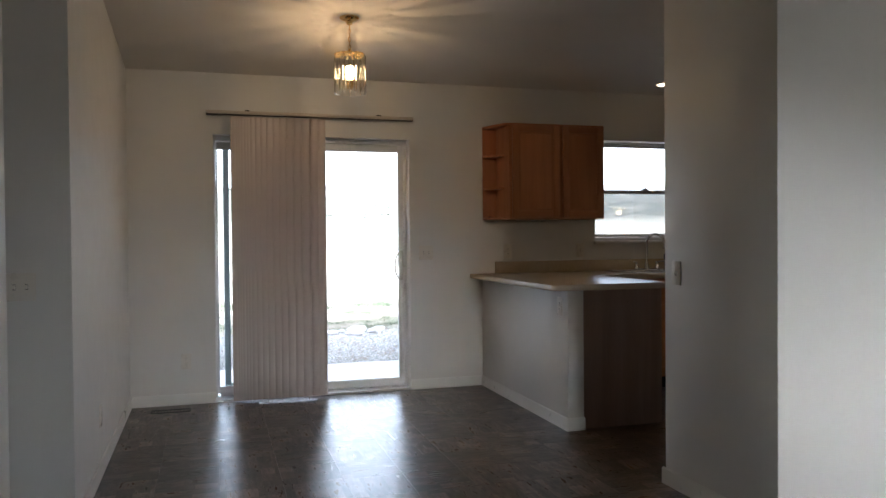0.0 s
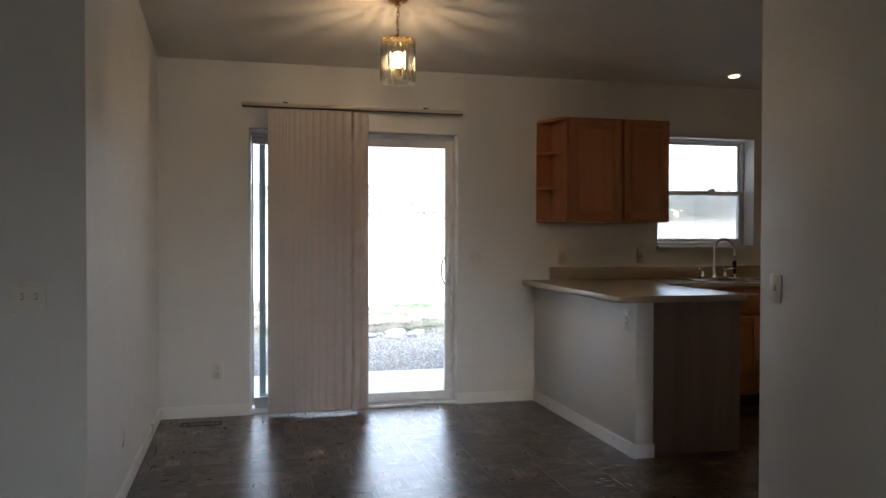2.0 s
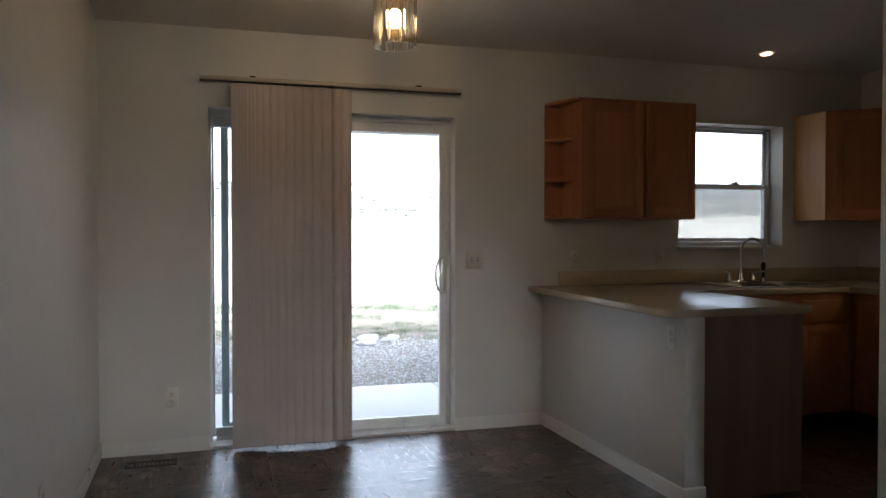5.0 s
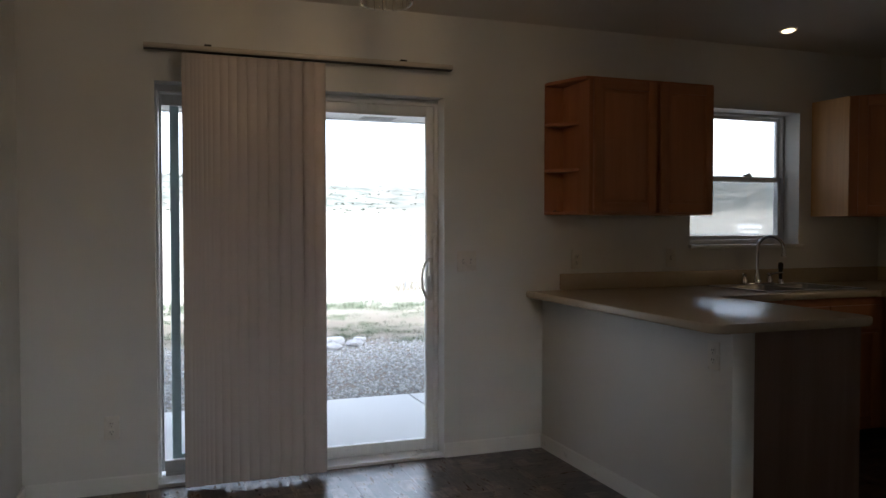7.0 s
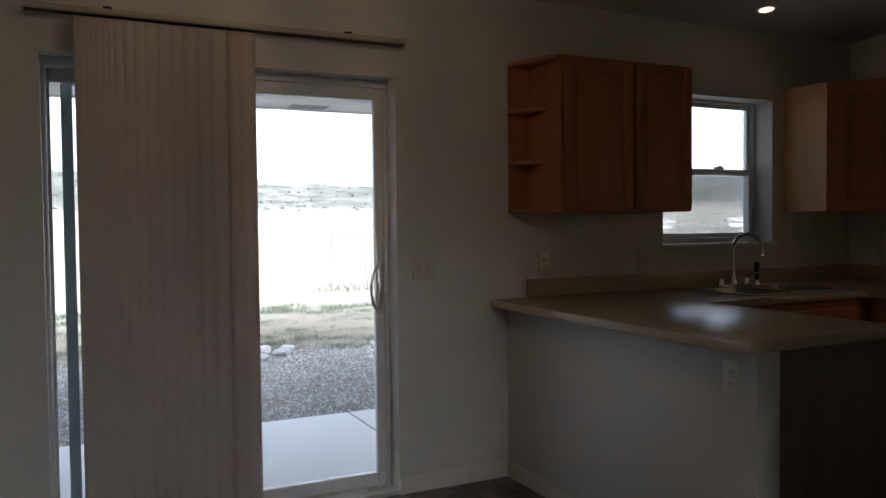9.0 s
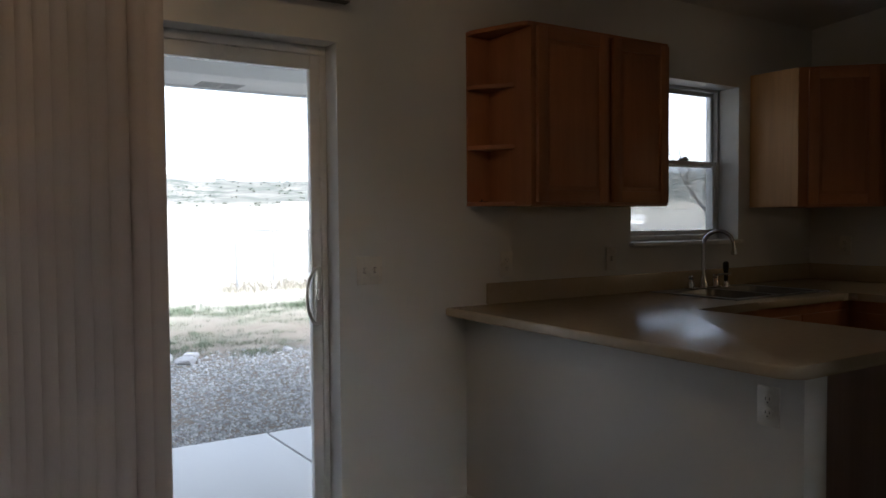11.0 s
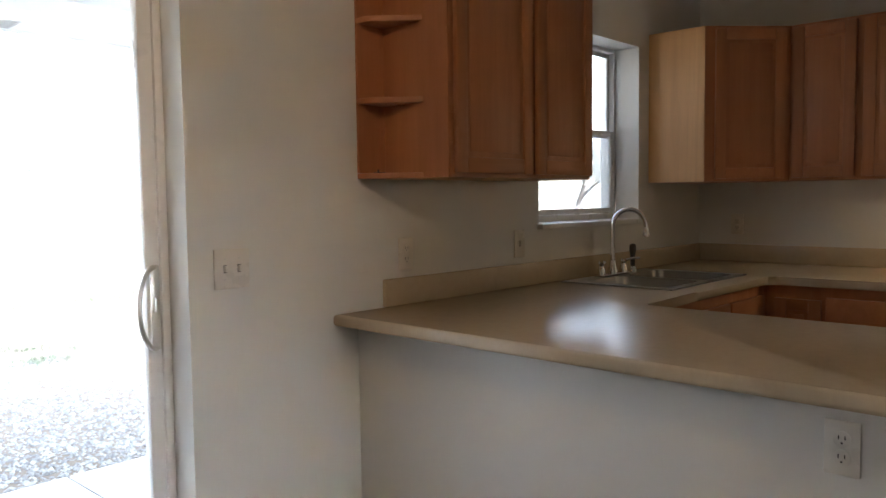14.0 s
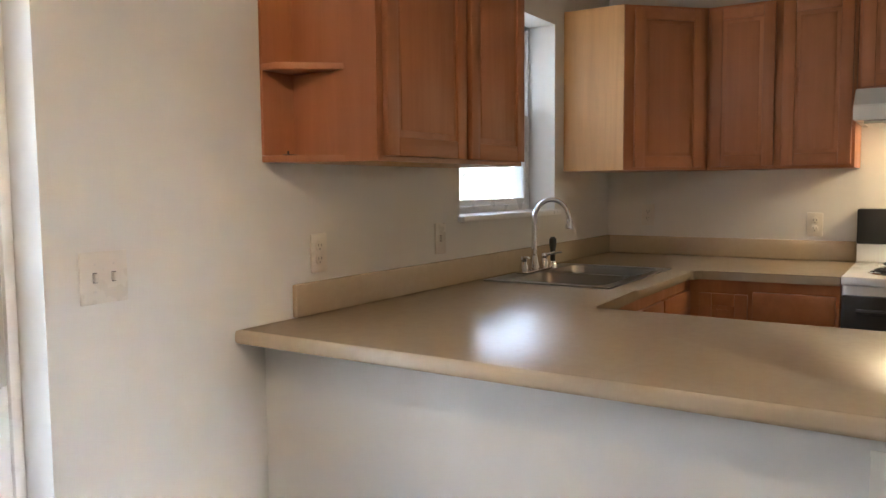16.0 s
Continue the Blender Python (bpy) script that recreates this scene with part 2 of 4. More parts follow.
VENT = paint("vent_grey_paint", (0.50, 0.50, 0.49), 0.6, 0.1)
VENT_SLAT = paint("vent_slat_paint", (0.30, 0.30, 0.295), 0.6, 0.1)
BARN = paint("barn_white_paint", (0.70, 0.70, 0.68), 0.6)

# ---- mesh tools ----


def box(bm, x0, x1, y0, y1, z0, z1, bevel=0.0, seg=2):
    vs = [bm.verts.new(p) for p in ((x0, y0, z0), (x1, y0, z0), (x1, y1, z0), (x0, y1, z0), (x0, y0, z1), (x1, y0, z1), (x1, y1, z1), (x0, y1, z1))]
    fs = [bm.faces.new([vs[i] for i in q]) for q in ((3, 2, 1, 0), (4, 5, 6, 7), (0, 1, 5, 4), (1, 2, 6, 5), (2, 3, 7, 6), (3, 0, 4, 7))]
    if bevel:
        edges = list({e for f in fs for e in f.edges})
        bmesh.ops.bevel(bm, geom=edges, offset=bevel, segments=seg, profile=0.5, affect="EDGES", clamp_overlap=True)
    return bm


def prism(bm, outline, z0, z1, bevel=0.0, seams=()):
    low = [bm.verts.new((x, y, z0)) for x, y in outline]
    high = [bm.verts.new((x, y, z1)) for x, y in outline]
    n = len(outline)
    fs = [bm.faces.new(low[::-1]), bm.faces.new(high)]
    fs += [bm.faces.new((low[i], low[(i + 1) % n], high[(i + 1) % n], high[i])) for i in range(n)]
    if bevel:
        edges = [e for e in {e for f in fs[:2] for e in f.edges} if not any(all(abs(v.co.x - s) < 1e-4 for v in e.verts) for s in seams)]
        bmesh.ops.bevel(bm, geom=edges, offset=bevel, segments=2, profile=0.5, affect="EDGES", clamp_overlap=True)
    bmesh.ops.recalc_face_normals(bm, faces=bm.faces)
    return bm


def tube(bm, path, radius, sides=10, cap=True):
    """A round bar along a path; radius is a number or one for each point."""
    pts = [Vector(p) for p in path]
    rings = []
    up = Vector((0, 0, 1))
    for i, p in enumerate(pts):
        way = (pts[min(i + 1, len(pts) - 1)] - pts[max(i - 1, 0)]).normalized()
        side = way.cross(up)
        side = way.cross(Vector((1, 0, 0))) if side.length < 0.05 else side
        side.normalize()
        other = side.cross(way).normalized()
        r = radius[i] if hasattr(radius, "__len__") else radius
        rings.append([bm.verts.new(p + (side * math.cos(a) + other * math.sin(a)) * r) for a in [2 * math.pi * k / sides for k in range(sides)]])
        up = other
    for a, b in zip(rings, rings[1:]):
        for k in range(sides):
            bm.faces.new((a[k], a[(k + 1) % sides], b[(k + 1) % sides], b[k]))
    if cap:
        bm.faces.new(rings[0][::-1]), bm.faces.new(rings[-1])
    bmesh.ops.recalc_face_normals(bm, faces=bm.faces)
    return bm


def lathe(bm, profile, centre, sides=24):
    """A turned body: (radius, height) pairs round an upright axis."""
    cx, cy, cz = centre
    rings = [[bm.verts.new((cx + r * math.cos(2 * math.pi * k / sides), cy + r * math.sin(2 * math.pi * k / sides), cz + h)) for k in range(sides)] for r, h in profile]
    for a, b in zip(rings, rings[1:]):
        for k in range(sides):
            bm.faces.new((a[k], a[(k + 1) % sides], b[(k + 1) % sides], b[k]))
    bm.faces.new(rings[0][::-1]), bm.faces.new(rings[-1])
    bmesh.ops.recalc_face_normals(bm, faces=bm.faces)
    return bm


def finish(name, bm, material, smooth=True):
    me = bpy.data.meshes.new(name)
    bm.to_mesh(me)
    bm.free()
    me.materials.append(material)
    if smooth:
        me.shade_smooth()
        me.set_sharp_from_angle(angle=radians(35))
    return me


def base_of(ob):
    while ob.parent:
        ob = ob.parent
    return ob.location


def part(name, bm, material, parent, label="", smooth=True):
    """Links a bmesh, given in world metres, as one mesh under a thing or a part."""
    bmesh.ops.translate(bm, verts=bm.verts, vec=-base_of(parent))
    ob = new(name, finish(name, bm, material, smooth))
    ob.parent = parent
    return tagged(ob, label)


def thing(name, place, label, category, group="", kind=""):
    ob = new(name)
    ob.location = place
    ob.empty_display_size = 0.1
    return tagged(ob, label, category, group, kind)


def solid(name, bm, material, label, category, kind="structure", place=(0, 0, 0), smooth=True):
    bmesh.ops.translate(bm, verts=bm.verts, vec=-Vector(place))
    ob = new(name, finish(name, bm, material, smooth))
    ob.location = place
    return tagged(ob, label, category, kind=kind)


def boxes(*rows, bevel=0.0):
    bm = bmesh.new()
    for r in rows:
        box(bm, *r, bevel=bevel)
    return bm


# ---- plan: inner faces of the walls ----
NORTH, WEST, EAST = 6.11, -0.462, 4.87
THICK = 0.22
LEAN = 0.026      # the side wall stands slightly out of square
SLOPE = 0.094


def ceiling_at(y):
    return 2.47 + SLOPE * (NORTH - y) if y > 1.0 else 2.47 + SLOPE * (NORTH - 1.0) - SLOPE * (1.0 - y)


D0, D1, DH = 0.112, 1.622, 2.014        # sliding door's opening
W0, W1, WS, WH = 3.275, 4.153, 1.178, 2.055   # kitchen window's opening
TOPW = 2.72
solid("wall_north", boxes(
    (-3.72, D0, NORTH, NORTH + THICK, -0.2, TOPW), (D0, D1, NORTH, NORTH + THICK, DH, TOPW), (D0, D1, NORTH, NORTH + THICK, -0.2, -0.012),
    (D1, W0, NORTH, NORTH + THICK, -0.2, TOPW), (W0, W1, NORTH, NORTH + THICK, -0.2, WS), (W0, W1, NORTH, NORTH + THICK, WH, TOPW),
    (W1, EAST + 0.15, NORTH, NORTH + THICK, -0.2, TOPW)), WALL, "off-white painted back wall with door and window openings", "wall", smooth=False)
solid("wall_west", prism(bmesh.new(), [(WEST - 0.12, 3.62), (WEST, 3.62), (WEST - LEAN, NORTH), (WEST - 0.12, NORTH)], 0, 2.9), WALL, "off-white painted side wall of the dining area", "wall")
solid("wall_hall", boxes((-3.60, WEST - 0.12, 3.62, 3.74, 0, 2.9)), WALL, "off-white painted hallway wall", "wall")
solid("wall_hall_near", boxes((-3.60, -0.50, 2.61, 2.73, 0, 3.1), bevel=0.006), WALL, "off-white painted wall end beside the hallway", "wall")
solid("wall_partition", boxes((2.24, EAST, 2.625, 3.42, 0, 3.1), bevel=0.006), WALL, "off-white painted partition block beside the kitchen", "wall")
solid("wall_east", boxes((EAST, EAST + 0.15, 2.65, NORTH, -0.2, 3.1)), WALL, "off-white painted kitchen end wall", "wall")
solid("wall_living_east", boxes((EAST, EAST + 0.15, -2.15, 2.65, -0.2, 3.2)), WALL, "off-white painted living room wall", "wall")
solid("wall_living_west", boxes((-3.72, -3.60, -2.15, NORTH, -0.2, 3.2)), WALL, "off-white painted living room wall", "wall")
solid("wall_south", boxes((-3.60, 1.7, -2.15, -2.00, -0.2, 2.9), (1.7, 4.3, -2.15, -2.00, -0.2, 0.8), (1.7, 4.3, -2.15, -2.00, 2.15, 2.9),
                          (4.3, EAST, -2.15, -2.00, -0.2, 2.9)), WALL, "off-white painted living room wall with a wide window opening", "wall", smooth=False)

bm = bmesh.new()
rows = [(-2.00, ceiling_at(-2.00)), (1.0, ceiling_at(1.0)), (NORTH, ceiling_at(NORTH))]
low = [[bm.verts.new((x, y, z)) for x in (-3.60, EAST)] for y, z in rows]
high = [[bm.verts.new((x, y, z + 0.12)) for x in (-3.60, EAST)] for y, z in rows]
for a, b in ((0, 1), (1, 2)):
    bm.faces.new((low[a][0], low[b][0], low[b][1], low[a][1])), bm.faces.new((high[a][0], high[a][1], high[b][1], high[b][0]))
    for s in (0, 1):
        bm.faces.new((low[a][s], low[b][s], high[b][s], high[a][s]))
for e in (0, 2):
    bm.faces.new((low[e][0], low[e][1], high[e][1], high[e][0]))
bmesh.ops.recalc_face_normals(bm, faces=bm.faces)
solid("ceiling", bm, CEIL, "sloping off-white ceiling with fine texture", "ceiling", smooth=False)

# roof over the house and the back porch
bm = bmesh.new()
# third slab: unseen, its added length past the south wall blocks sun from the window
for xr, y0, z0, y1, z1 in ((3.4, 8.86, 2.40, 6.75, 2.91), (6.0, 6.75, 2.91, 1.2, 4.25), (6.0, 1.2, 4.25, -7.6, 2.45)):
    vs = [bm.verts.new((x, y, z + d)) for d in (0, 0.10) for x, y, z in ((-4.6, y0, z0), (xr, y0, z0), (xr, y1, z1), (-4.6, y1, z1))]
    for q in ((0, 1, 2, 3), (4, 7, 6, 5), (0, 4, 5, 1), (1, 5, 6, 2), (2, 6, 7, 3), (3, 7, 4, 0)):
        bm.faces.new([vs[i] for i in q])
bmesh.ops.recalc_face_normals(bm, faces=bm.faces)
solid("roof", bm, ROOFING, "dark shingled low-pitched roof of the house with an added sun-blocking front overhang", "roof", smooth=False)
solid("wall_gable", boxes((-3.72, -3.62, -2.1, 6.2, 3.2, 3.3), (EAST + 0.03, EAST + 0.14, -2.1, 6.2, 2.9, 3.0)), SIDING, "tan gable strip under the roof", "wall")

# floors
floor = solid("floor", boxes((-3.60, EAST, 2.40, NORTH, -0.06, -0.0035), (D0, D1, NORTH, NORTH + 0.03, -0.06, -0.0035)), JOINT, "dark brown slate-look vinyl floor with a soft sheen", "floor")
CARPET = paint("beige_carpet", (0.52, 0.46, 0.38), 0.9, 0.9, 400.0)
solid("floor_living", boxes((-3.60, EAST, -2.00, 2.40, -0.06, 0.0)), CARPET, "beige carpet of the living room", "floor")

# baseboards


def baseboard(x0, x1, y0, y1):
    bm = boxes((x0, x1, y0, y1, 0.0, 0.082))
    top = [e for e in bm.edges if all(v.co.z > 0.08 for v in e.verts)]
    bmesh.ops.bevel(bm, geom=top, offset=0.005, segments=2, affect="EDGES")
    return solid("baseboard", bm, TRIM, "white painted wooden baseboard", "baseboard")


BB = 0.013
PX0, PX1, PY0 = 2.235, 2.345, 4.50   # pony wall
baseboard(WEST - LEAN + BB, D0, NORTH - BB, NORTH)
baseboard(D1, PX0 - BB, NORTH - BB, NORTH)
bm = prism(bmesh.new(), [(WEST, 3.62), (WEST + BB, 3.62), (WEST - LEAN + BB, NORTH), (WEST - LEAN, NORTH)], 0.0, 0.082, 0.003)
solid("baseboard", bm, TRIM, "white painted wooden baseboard", "baseboard")
baseboard(PX0 - BB, PX0, PY0 - BB, NORTH)
baseboard(PX0, PX1 + 0.002, PY0 - BB, PY0)
baseboard(2.24 - BB, 2.24, 2.625 - BB, 3.42 + BB)
baseboard(2.24, EAST, 2.625 - BB, 2.625)
baseboard(-3.6, -0.50, 2.61 - BB, 2.61)
baseboard(-3.6, WEST, 3.62 - BB, 3.62)

# ---- sliding door ----
door = thing("door_1", (0.87, NORTH + 0.08, 0), "white vinyl sliding patio door, closed, with clear glass", "door", kind="structure")
FY0, FY1 = NORTH + 0.105, NORTH + THICK
part("frame", boxes((D0, D0 + 0.016, FY0, FY1, 0, DH - 0.035), (D1 - 0.024, D1, FY0, FY1, 0, DH - 0.035), (D0, D1, FY0, FY1, DH - 0.035, DH), bevel=0.003), VINYL, door)
part("sill_track", boxes((D0, D1, NORTH + 0.0, FY1 + 0.03, -0.01, 0.018), (D0 + 0.035, D1 - 0.035, FY0 + 0.02, FY0 + 0.026, 0.018, 0.03), (D0 + 0.035, D1 - 0.035, FY0 + 0.06, FY0 + 0.066, 0.018, 0.03), bevel=0.002), VINYL, door, "pale threshold track")


def door_panel(x0, x1, y0, y1, wide_l, wide_r):
    p = part("panel", boxes((x0, x0 + wide_l, y0, y1, 0.03, DH - 0.037), (x1 - wide_r, x1, y0, y1, 0.03, DH - 0.037),
                            (x0 + wide_l, x1 - wide_r, y0, y1, 0.03, 0.085), (x0 + wide_l, x1 - wide_r, y0, y1, DH - 0.095, DH - 0.037), bevel=0.004), VINYL, door)
    ym = (y0 + y1) / 2
    g = part("pane", boxes((x0 + wide_l - 0.01, x1 - wide_r + 0.01, ym - 0.003, ym + 0.003, 0.075, DH - 0.085)), GLASS, p, "clear window glass", smooth=False)
    g.visible_shadow = False
    return p


door_panel(D0 + 0.017, 0.93, FY0 + 0.058, FY0 + 0.095, 0.014, 0.055)
slider = door_panel(0.885, D1 - 0.025, FY0 + 0.008, FY0 + 0.046, 0.055, 0.042)
hx, hy, hz = D1 - 0.046, FY0 + 0.008, 1.0
bm = boxes((hx - 0.012, hx + 0.016, hy - 0.008, hy, hz - 0.12, hz + 0.12), bevel=0.003)
handle = part("handle", bm, ALU, slider, "satin metal pull handle")
arc = [(hx - 0.004 - 0.055 * math.sin(a), hy - 0.016 - 0.018 * math.sin(a), hz - 0.115 * math.cos(a)) for a in [math.pi * i / 14 for i in range(15)]]
part("grip", tube(bmesh.new(), arc, 0.007, 8), ALU, slider, "satin metal curved grip")
part("latch", boxes((hx - 0.004, hx + 0.004, hy - 0.022, hy - 0.008, hz - 0.012, hz + 0.028), bevel=0.002), ALU, slider)
screen = thing("screen_door", (0.24, FY1 + 0.02, 0), "parked sliding insect screen with a teal painted frame", "screen door")
part("stile", boxes((0.182, 0.228, FY1 + 0.004, FY1 + 0.024, 0.02, 1.97), bevel=0.003), SCREEN_GREEN, screen)
part("stile", boxes((0.90, 0.954, FY1 + 0.004, FY1 + 0.024, 0.02, 1.97), bevel=0.003), SCREEN_GREEN, screen)
part("rail", boxes((0.228, 0.90, FY1 + 0.004, FY1 + 0.024, 1.92, 1.97), bevel=0.003), SCREEN_GREEN, screen)
part("rail", boxes((0.228, 0.90, FY1 + 0.004, FY1 + 0.024, 0.02, 0.10), bevel=0.003), SCREEN_GREEN, screen)

# ---- vertical blind ----
blind = thing("vertical_blind", (0.86, NORTH - 0.07, 2.13), "cream vertical blind drawn half open over the patio door", "blind")
bm = bmesh.new()
prism(bm, [(-0.060, -0.0135), (-0.060, 0.0135)] + [(-0.0915 - 0.0135 * math.sin(a), 0.0135 * math.cos(a)) for a in [math.pi * i / 12 for i in range(13)]], 0.0, 1.570, 0.001)
bm.transform(Matrix(((0, 0, 1, 0.065), (1, 0, 0, NORTH), (0, 1, 0, 2.164), (0, 0, 0, 1))))
bmesh.ops.recalc_face_normals(bm, faces=bm.faces)
track = part("track", bm, RAIL_PAINT, blind, "tan painted metal head rail")
part("track_lip", boxes((0.067, 1.633, NORTH - 0.103, NORTH - 0.062, 2.1470, 2.1500)), SLOT, blind)
for bx in (0.36, 1.36):
    part("bracket", boxes((bx - 0.016, bx + 0.016, NORTH - 0.098, NORTH, 2.1780, 2.186), bevel=0.001), SLOT, blind, "dark metal bracket")


def vane_mesh():
    bm = bmesh.new()
    n, w = 20, 0.092
    front = [(w * (i / n - 0.5), -0.030 * (1 - (2 * i / n - 1) ** 2) + 0.085 * max(0.0, i / n - 0.66) + 0.10 * max(0.0, 0.1 - i / n)) for i in range(n + 1)]
    outline = front + [(x, y + 0.0012) for x, y in reversed(front)]
    prism(bm, outline, -2.112, 0.0)
    return finish("vane", bm, VANE)


vane = vane_mesh()
left_edges = (0.247, 0.262, 0.279, 0.295, 0.313, 0.333, 0.352, 0.377, 0.413, 0.452, 0.495, 0.541, 0.592, 0.645, 0.702, 0.760, 0.820, 0.879)
for i, vx in enumerate(left_edges):
    v = new("vane", vane)
    v.parent = blind
    turn = 74 - 34 * min(1.0, i / 11.0) + 2.0 * math.sin(i * 2.1)
    v.matrix_local = pose(vx + 0.5 * 0.089 * math.cos(radians(turn)) - 0.86, -0.006, 0.005, 0, 0, turn if i < 16 else (-38, 24)[i - 16])

# ---- kitchen window ----
win = thing("window_1", (3.70, NORTH + 0.1, WS), "white vinyl single-hung window over the sink", "window", kind="structure")
GY0, GY1 = NORTH + 0.135, NORTH + THICK
part("window_frame", boxes((W0, W0 + 0.016, GY0, GY1, WS, WH), (W1 - 0.016, W1, GY0, GY1, WS, WH), (W0 + 0.016, W1 - 0.016, GY0, GY1, WH - 0.016, WH), (W0 + 0.016, W1 - 0.016, GY0, GY1, WS, WS + 0.034), bevel=0.003), VINYL, win)
ZM = 1.615


def sash(x0, x1, z0, z1, y0, y1, w):
    s = part("sash", boxes((x0, x0 + w, y0, y1, z0, z1), (x1 - w, x1, y0, y1, z0, z1), (x0 + w, x1 - w, y0, y1, z0, z0 + w), (x0 + w, x1 - w, y0, y1, z1 - w, z1), bevel=0.003), VINYL, win)
    ym = (y0 + y1) / 2
    g = part("pane", boxes((x0 + w - 0.008, x1 - w + 0.008, ym - 0.003, ym + 0.003, z0 + w - 0.008, z1 - w + 0.008)), GLASS, s, "clear window glass", smooth=False)
    g.visible_shadow = False
    return s


sash(W0 + 0.017, W1 - 0.017, ZM - 0.015, WH - 0.017, GY0 + 0.026, GY0 + 0.046, 0.024)
lower = sash(W0 + 0.017, W1 - 0.017, WS + 0.035, ZM + 0.02, GY0 + 0.003, GY0 + 0.025, 0.026)
part("latch", boxes((3.82, 3.88, GY0 - 0.006, GY0 + 0.02, ZM + 0.0205, ZM + 0.034), (3.84, 3.86, GY0 - 0.012, GY0 + 0.01, ZM + 0.034, ZM + 0.042), bevel=0.003), VINYL, lower, "white sash lock")
part("insect_screen", boxes((W0 + 0.017, W1 - 0.017, GY1 - 0.006, GY1 - 0.005, WS + 0.036, ZM)), SCREEN, win, "fine grey insect screen", smooth=False)
part("window_sill", boxes((W0 - 0.012, W1 + 0.012, NORTH - 0.03, NORTH - 0.0005, WS - 0.018, WS + 0.004), (W0, W1, NORTH - 0.0005, GY0, WS + 0.0005, WS + 0.004), bevel=0.002), TRIM, win, "white painted sill")

# ---- switch plates and outlets, built facing -y and turned into place ----


def plate_parts(name, place, rz, kind, label, category, wide=1):
    t = thing(name, (0, 0, 0), label, category)
    w = 0.070 + 0.046 * (wide - 1)
    part("cover_plate", boxes((-w / 2, w / 2, -0.006, 0, -0.0575, 0.0575), bevel=0.0025), PLATE, t)
    for k in range(wide):
        cx = (k - (wide - 1) / 2) * 0.046
        if kind == "switch":
            part("slot", boxes((cx - 0.0055, cx + 0.0055, -0.0064, -0.004, -0.011, 0.0115)), SLOT, t)
            bm = boxes((cx - 0.0048, cx + 0.0048, -0.015, -0.003, -0.0085, 0.0095), bevel=0.0015)
            part("toggle", bm, PLATE, t)
            for sz in (-0.03, 0.03):
                part("screw", lathe(bmesh.new(), [(0.0028, 0), (0.0028, 0.001)], (cx, 0, 0), 8), ALU, t).matrix_local = pose(0, -0.0058, sz, 90, 0, 0)
        else:
            for sz in (-0.0195, 0.0195):
                bm = bmesh.new()
                lathe(bm, [(0.0168, 0), (0.0168, 0.0025), (0.0155, 0.0032)], (cx, 0, 0), 20)
                face = part("receptacle", bm, PLATE, t)
                face.matrix_local = pose(0, -0.0055, sz, 90, 0, 0)
                for sx in (-0.0062, 0.0062):
                    part("slot", boxes((cx + sx - 0.0011, cx + sx + 0.0011, -0.0092, -0.006, sz - 0.001, sz + 0.0075)), SLOT, t)
                part("ground_slot", boxes((cx - 0.002, cx + 0.002, -0.0092, -0.006, sz - 0.010, sz - 0.006)), SLOT, t)
    t.matrix_basis = pose(*place, 0, 0, rz)
    return t


plate_parts("light_switch", (1.757, NORTH, 1.103), 0, "switch", "ivory double toggle switch plate beside the patio door", "light switch", 2)
plate_parts("light_switch", (2.24, 3.315, 1.045), -90, "switch", "ivory single toggle switch plate on the partition", "light switch", 1)
plate_parts("light_switch", (-0.655, 3.62, 1.037), 0, "switch", "ivory double toggle switch plate in the hallway", "light switch", 2)
plate_parts("light_switch", (3.131, NORTH, 1.105), 0, "switch", "ivory single switch plate over the backsplash", "light switch", 1)
plate_parts("wall_outlet", (2.462, NORTH, 1.103), 0, "outlet", "ivory outlet over the countertop backsplash", "outlet")
plate_parts("wall_outlet", (-0.098, NORTH, 0.320), 0, "outlet", "ivory outlet low on the dining wall", "outlet")
plate_parts("wall_outlet", (WEST - LEAN * 0.32, 4.44, 0.312), 90, "outlet", "ivory outlet low on the side wall", "outlet")
plate_parts("wall_outlet", (PX0, 4.606, 0.777), -90, "outlet", "ivory outlet on the peninsula wall", "outlet")
plate_parts("wall_outlet", (EAST, 5.88, 1.134), -90, "outlet", "ivory outlet over the corner counter", "outlet")
plate_parts("wall_outlet", (EAST, 5.055, 1.097), -90, "outlet", "ivory outlet beside the range", "outlet")

# floor register
reg = thing("floor_register", (-0.2, 5.90, 0), "dark brown metal floor register beside the baseboard", "floor vent")
part("frame", boxes((-0.335, -0.065, 5.845, 5.862, 0.0005, 0.005), (-0.335, -0.065, 5.938, 5.955, 0.0005, 0.005), (-0.335, -0.320, 5.862, 5.938, 0.0005, 0.005), (-0.08, -0.065, 5.862, 5.938, 0.0005, 0.005), bevel=0.001), IRON, reg)
for i in range(11):
    x = -0.311 + i * 0.0222
    part("louver", boxes((x - 0.004, x + 0.004, 5.862, 5.938, 0.0005, 0.004)), IRON, reg)

# ---- kitchen: peninsula, counters, cabinets ----
CT, CB = 0.924, 0.886                    # countertop's top and underside
EDGE_N, EDGE_E, PEN_X = 5.44, 4.15, 2.94    # front edges: back run, end run, peninsula
solid("wall_pony", boxes((PX0, PX1, PY0, NORTH, 0, CB - 0.002), bevel=0.004), WALL, "off-white painted half wall under the peninsula counter", "half wall")


def arc_pts(cx, cy, r, a0, a1, n=6):
    return [(cx + r * math.cos(radians(a0 + (a1 - a0) * i / n)), cy + r * math.sin(radians(a0 + (a1 - a0) * i / n))) for i in range(n + 1)]


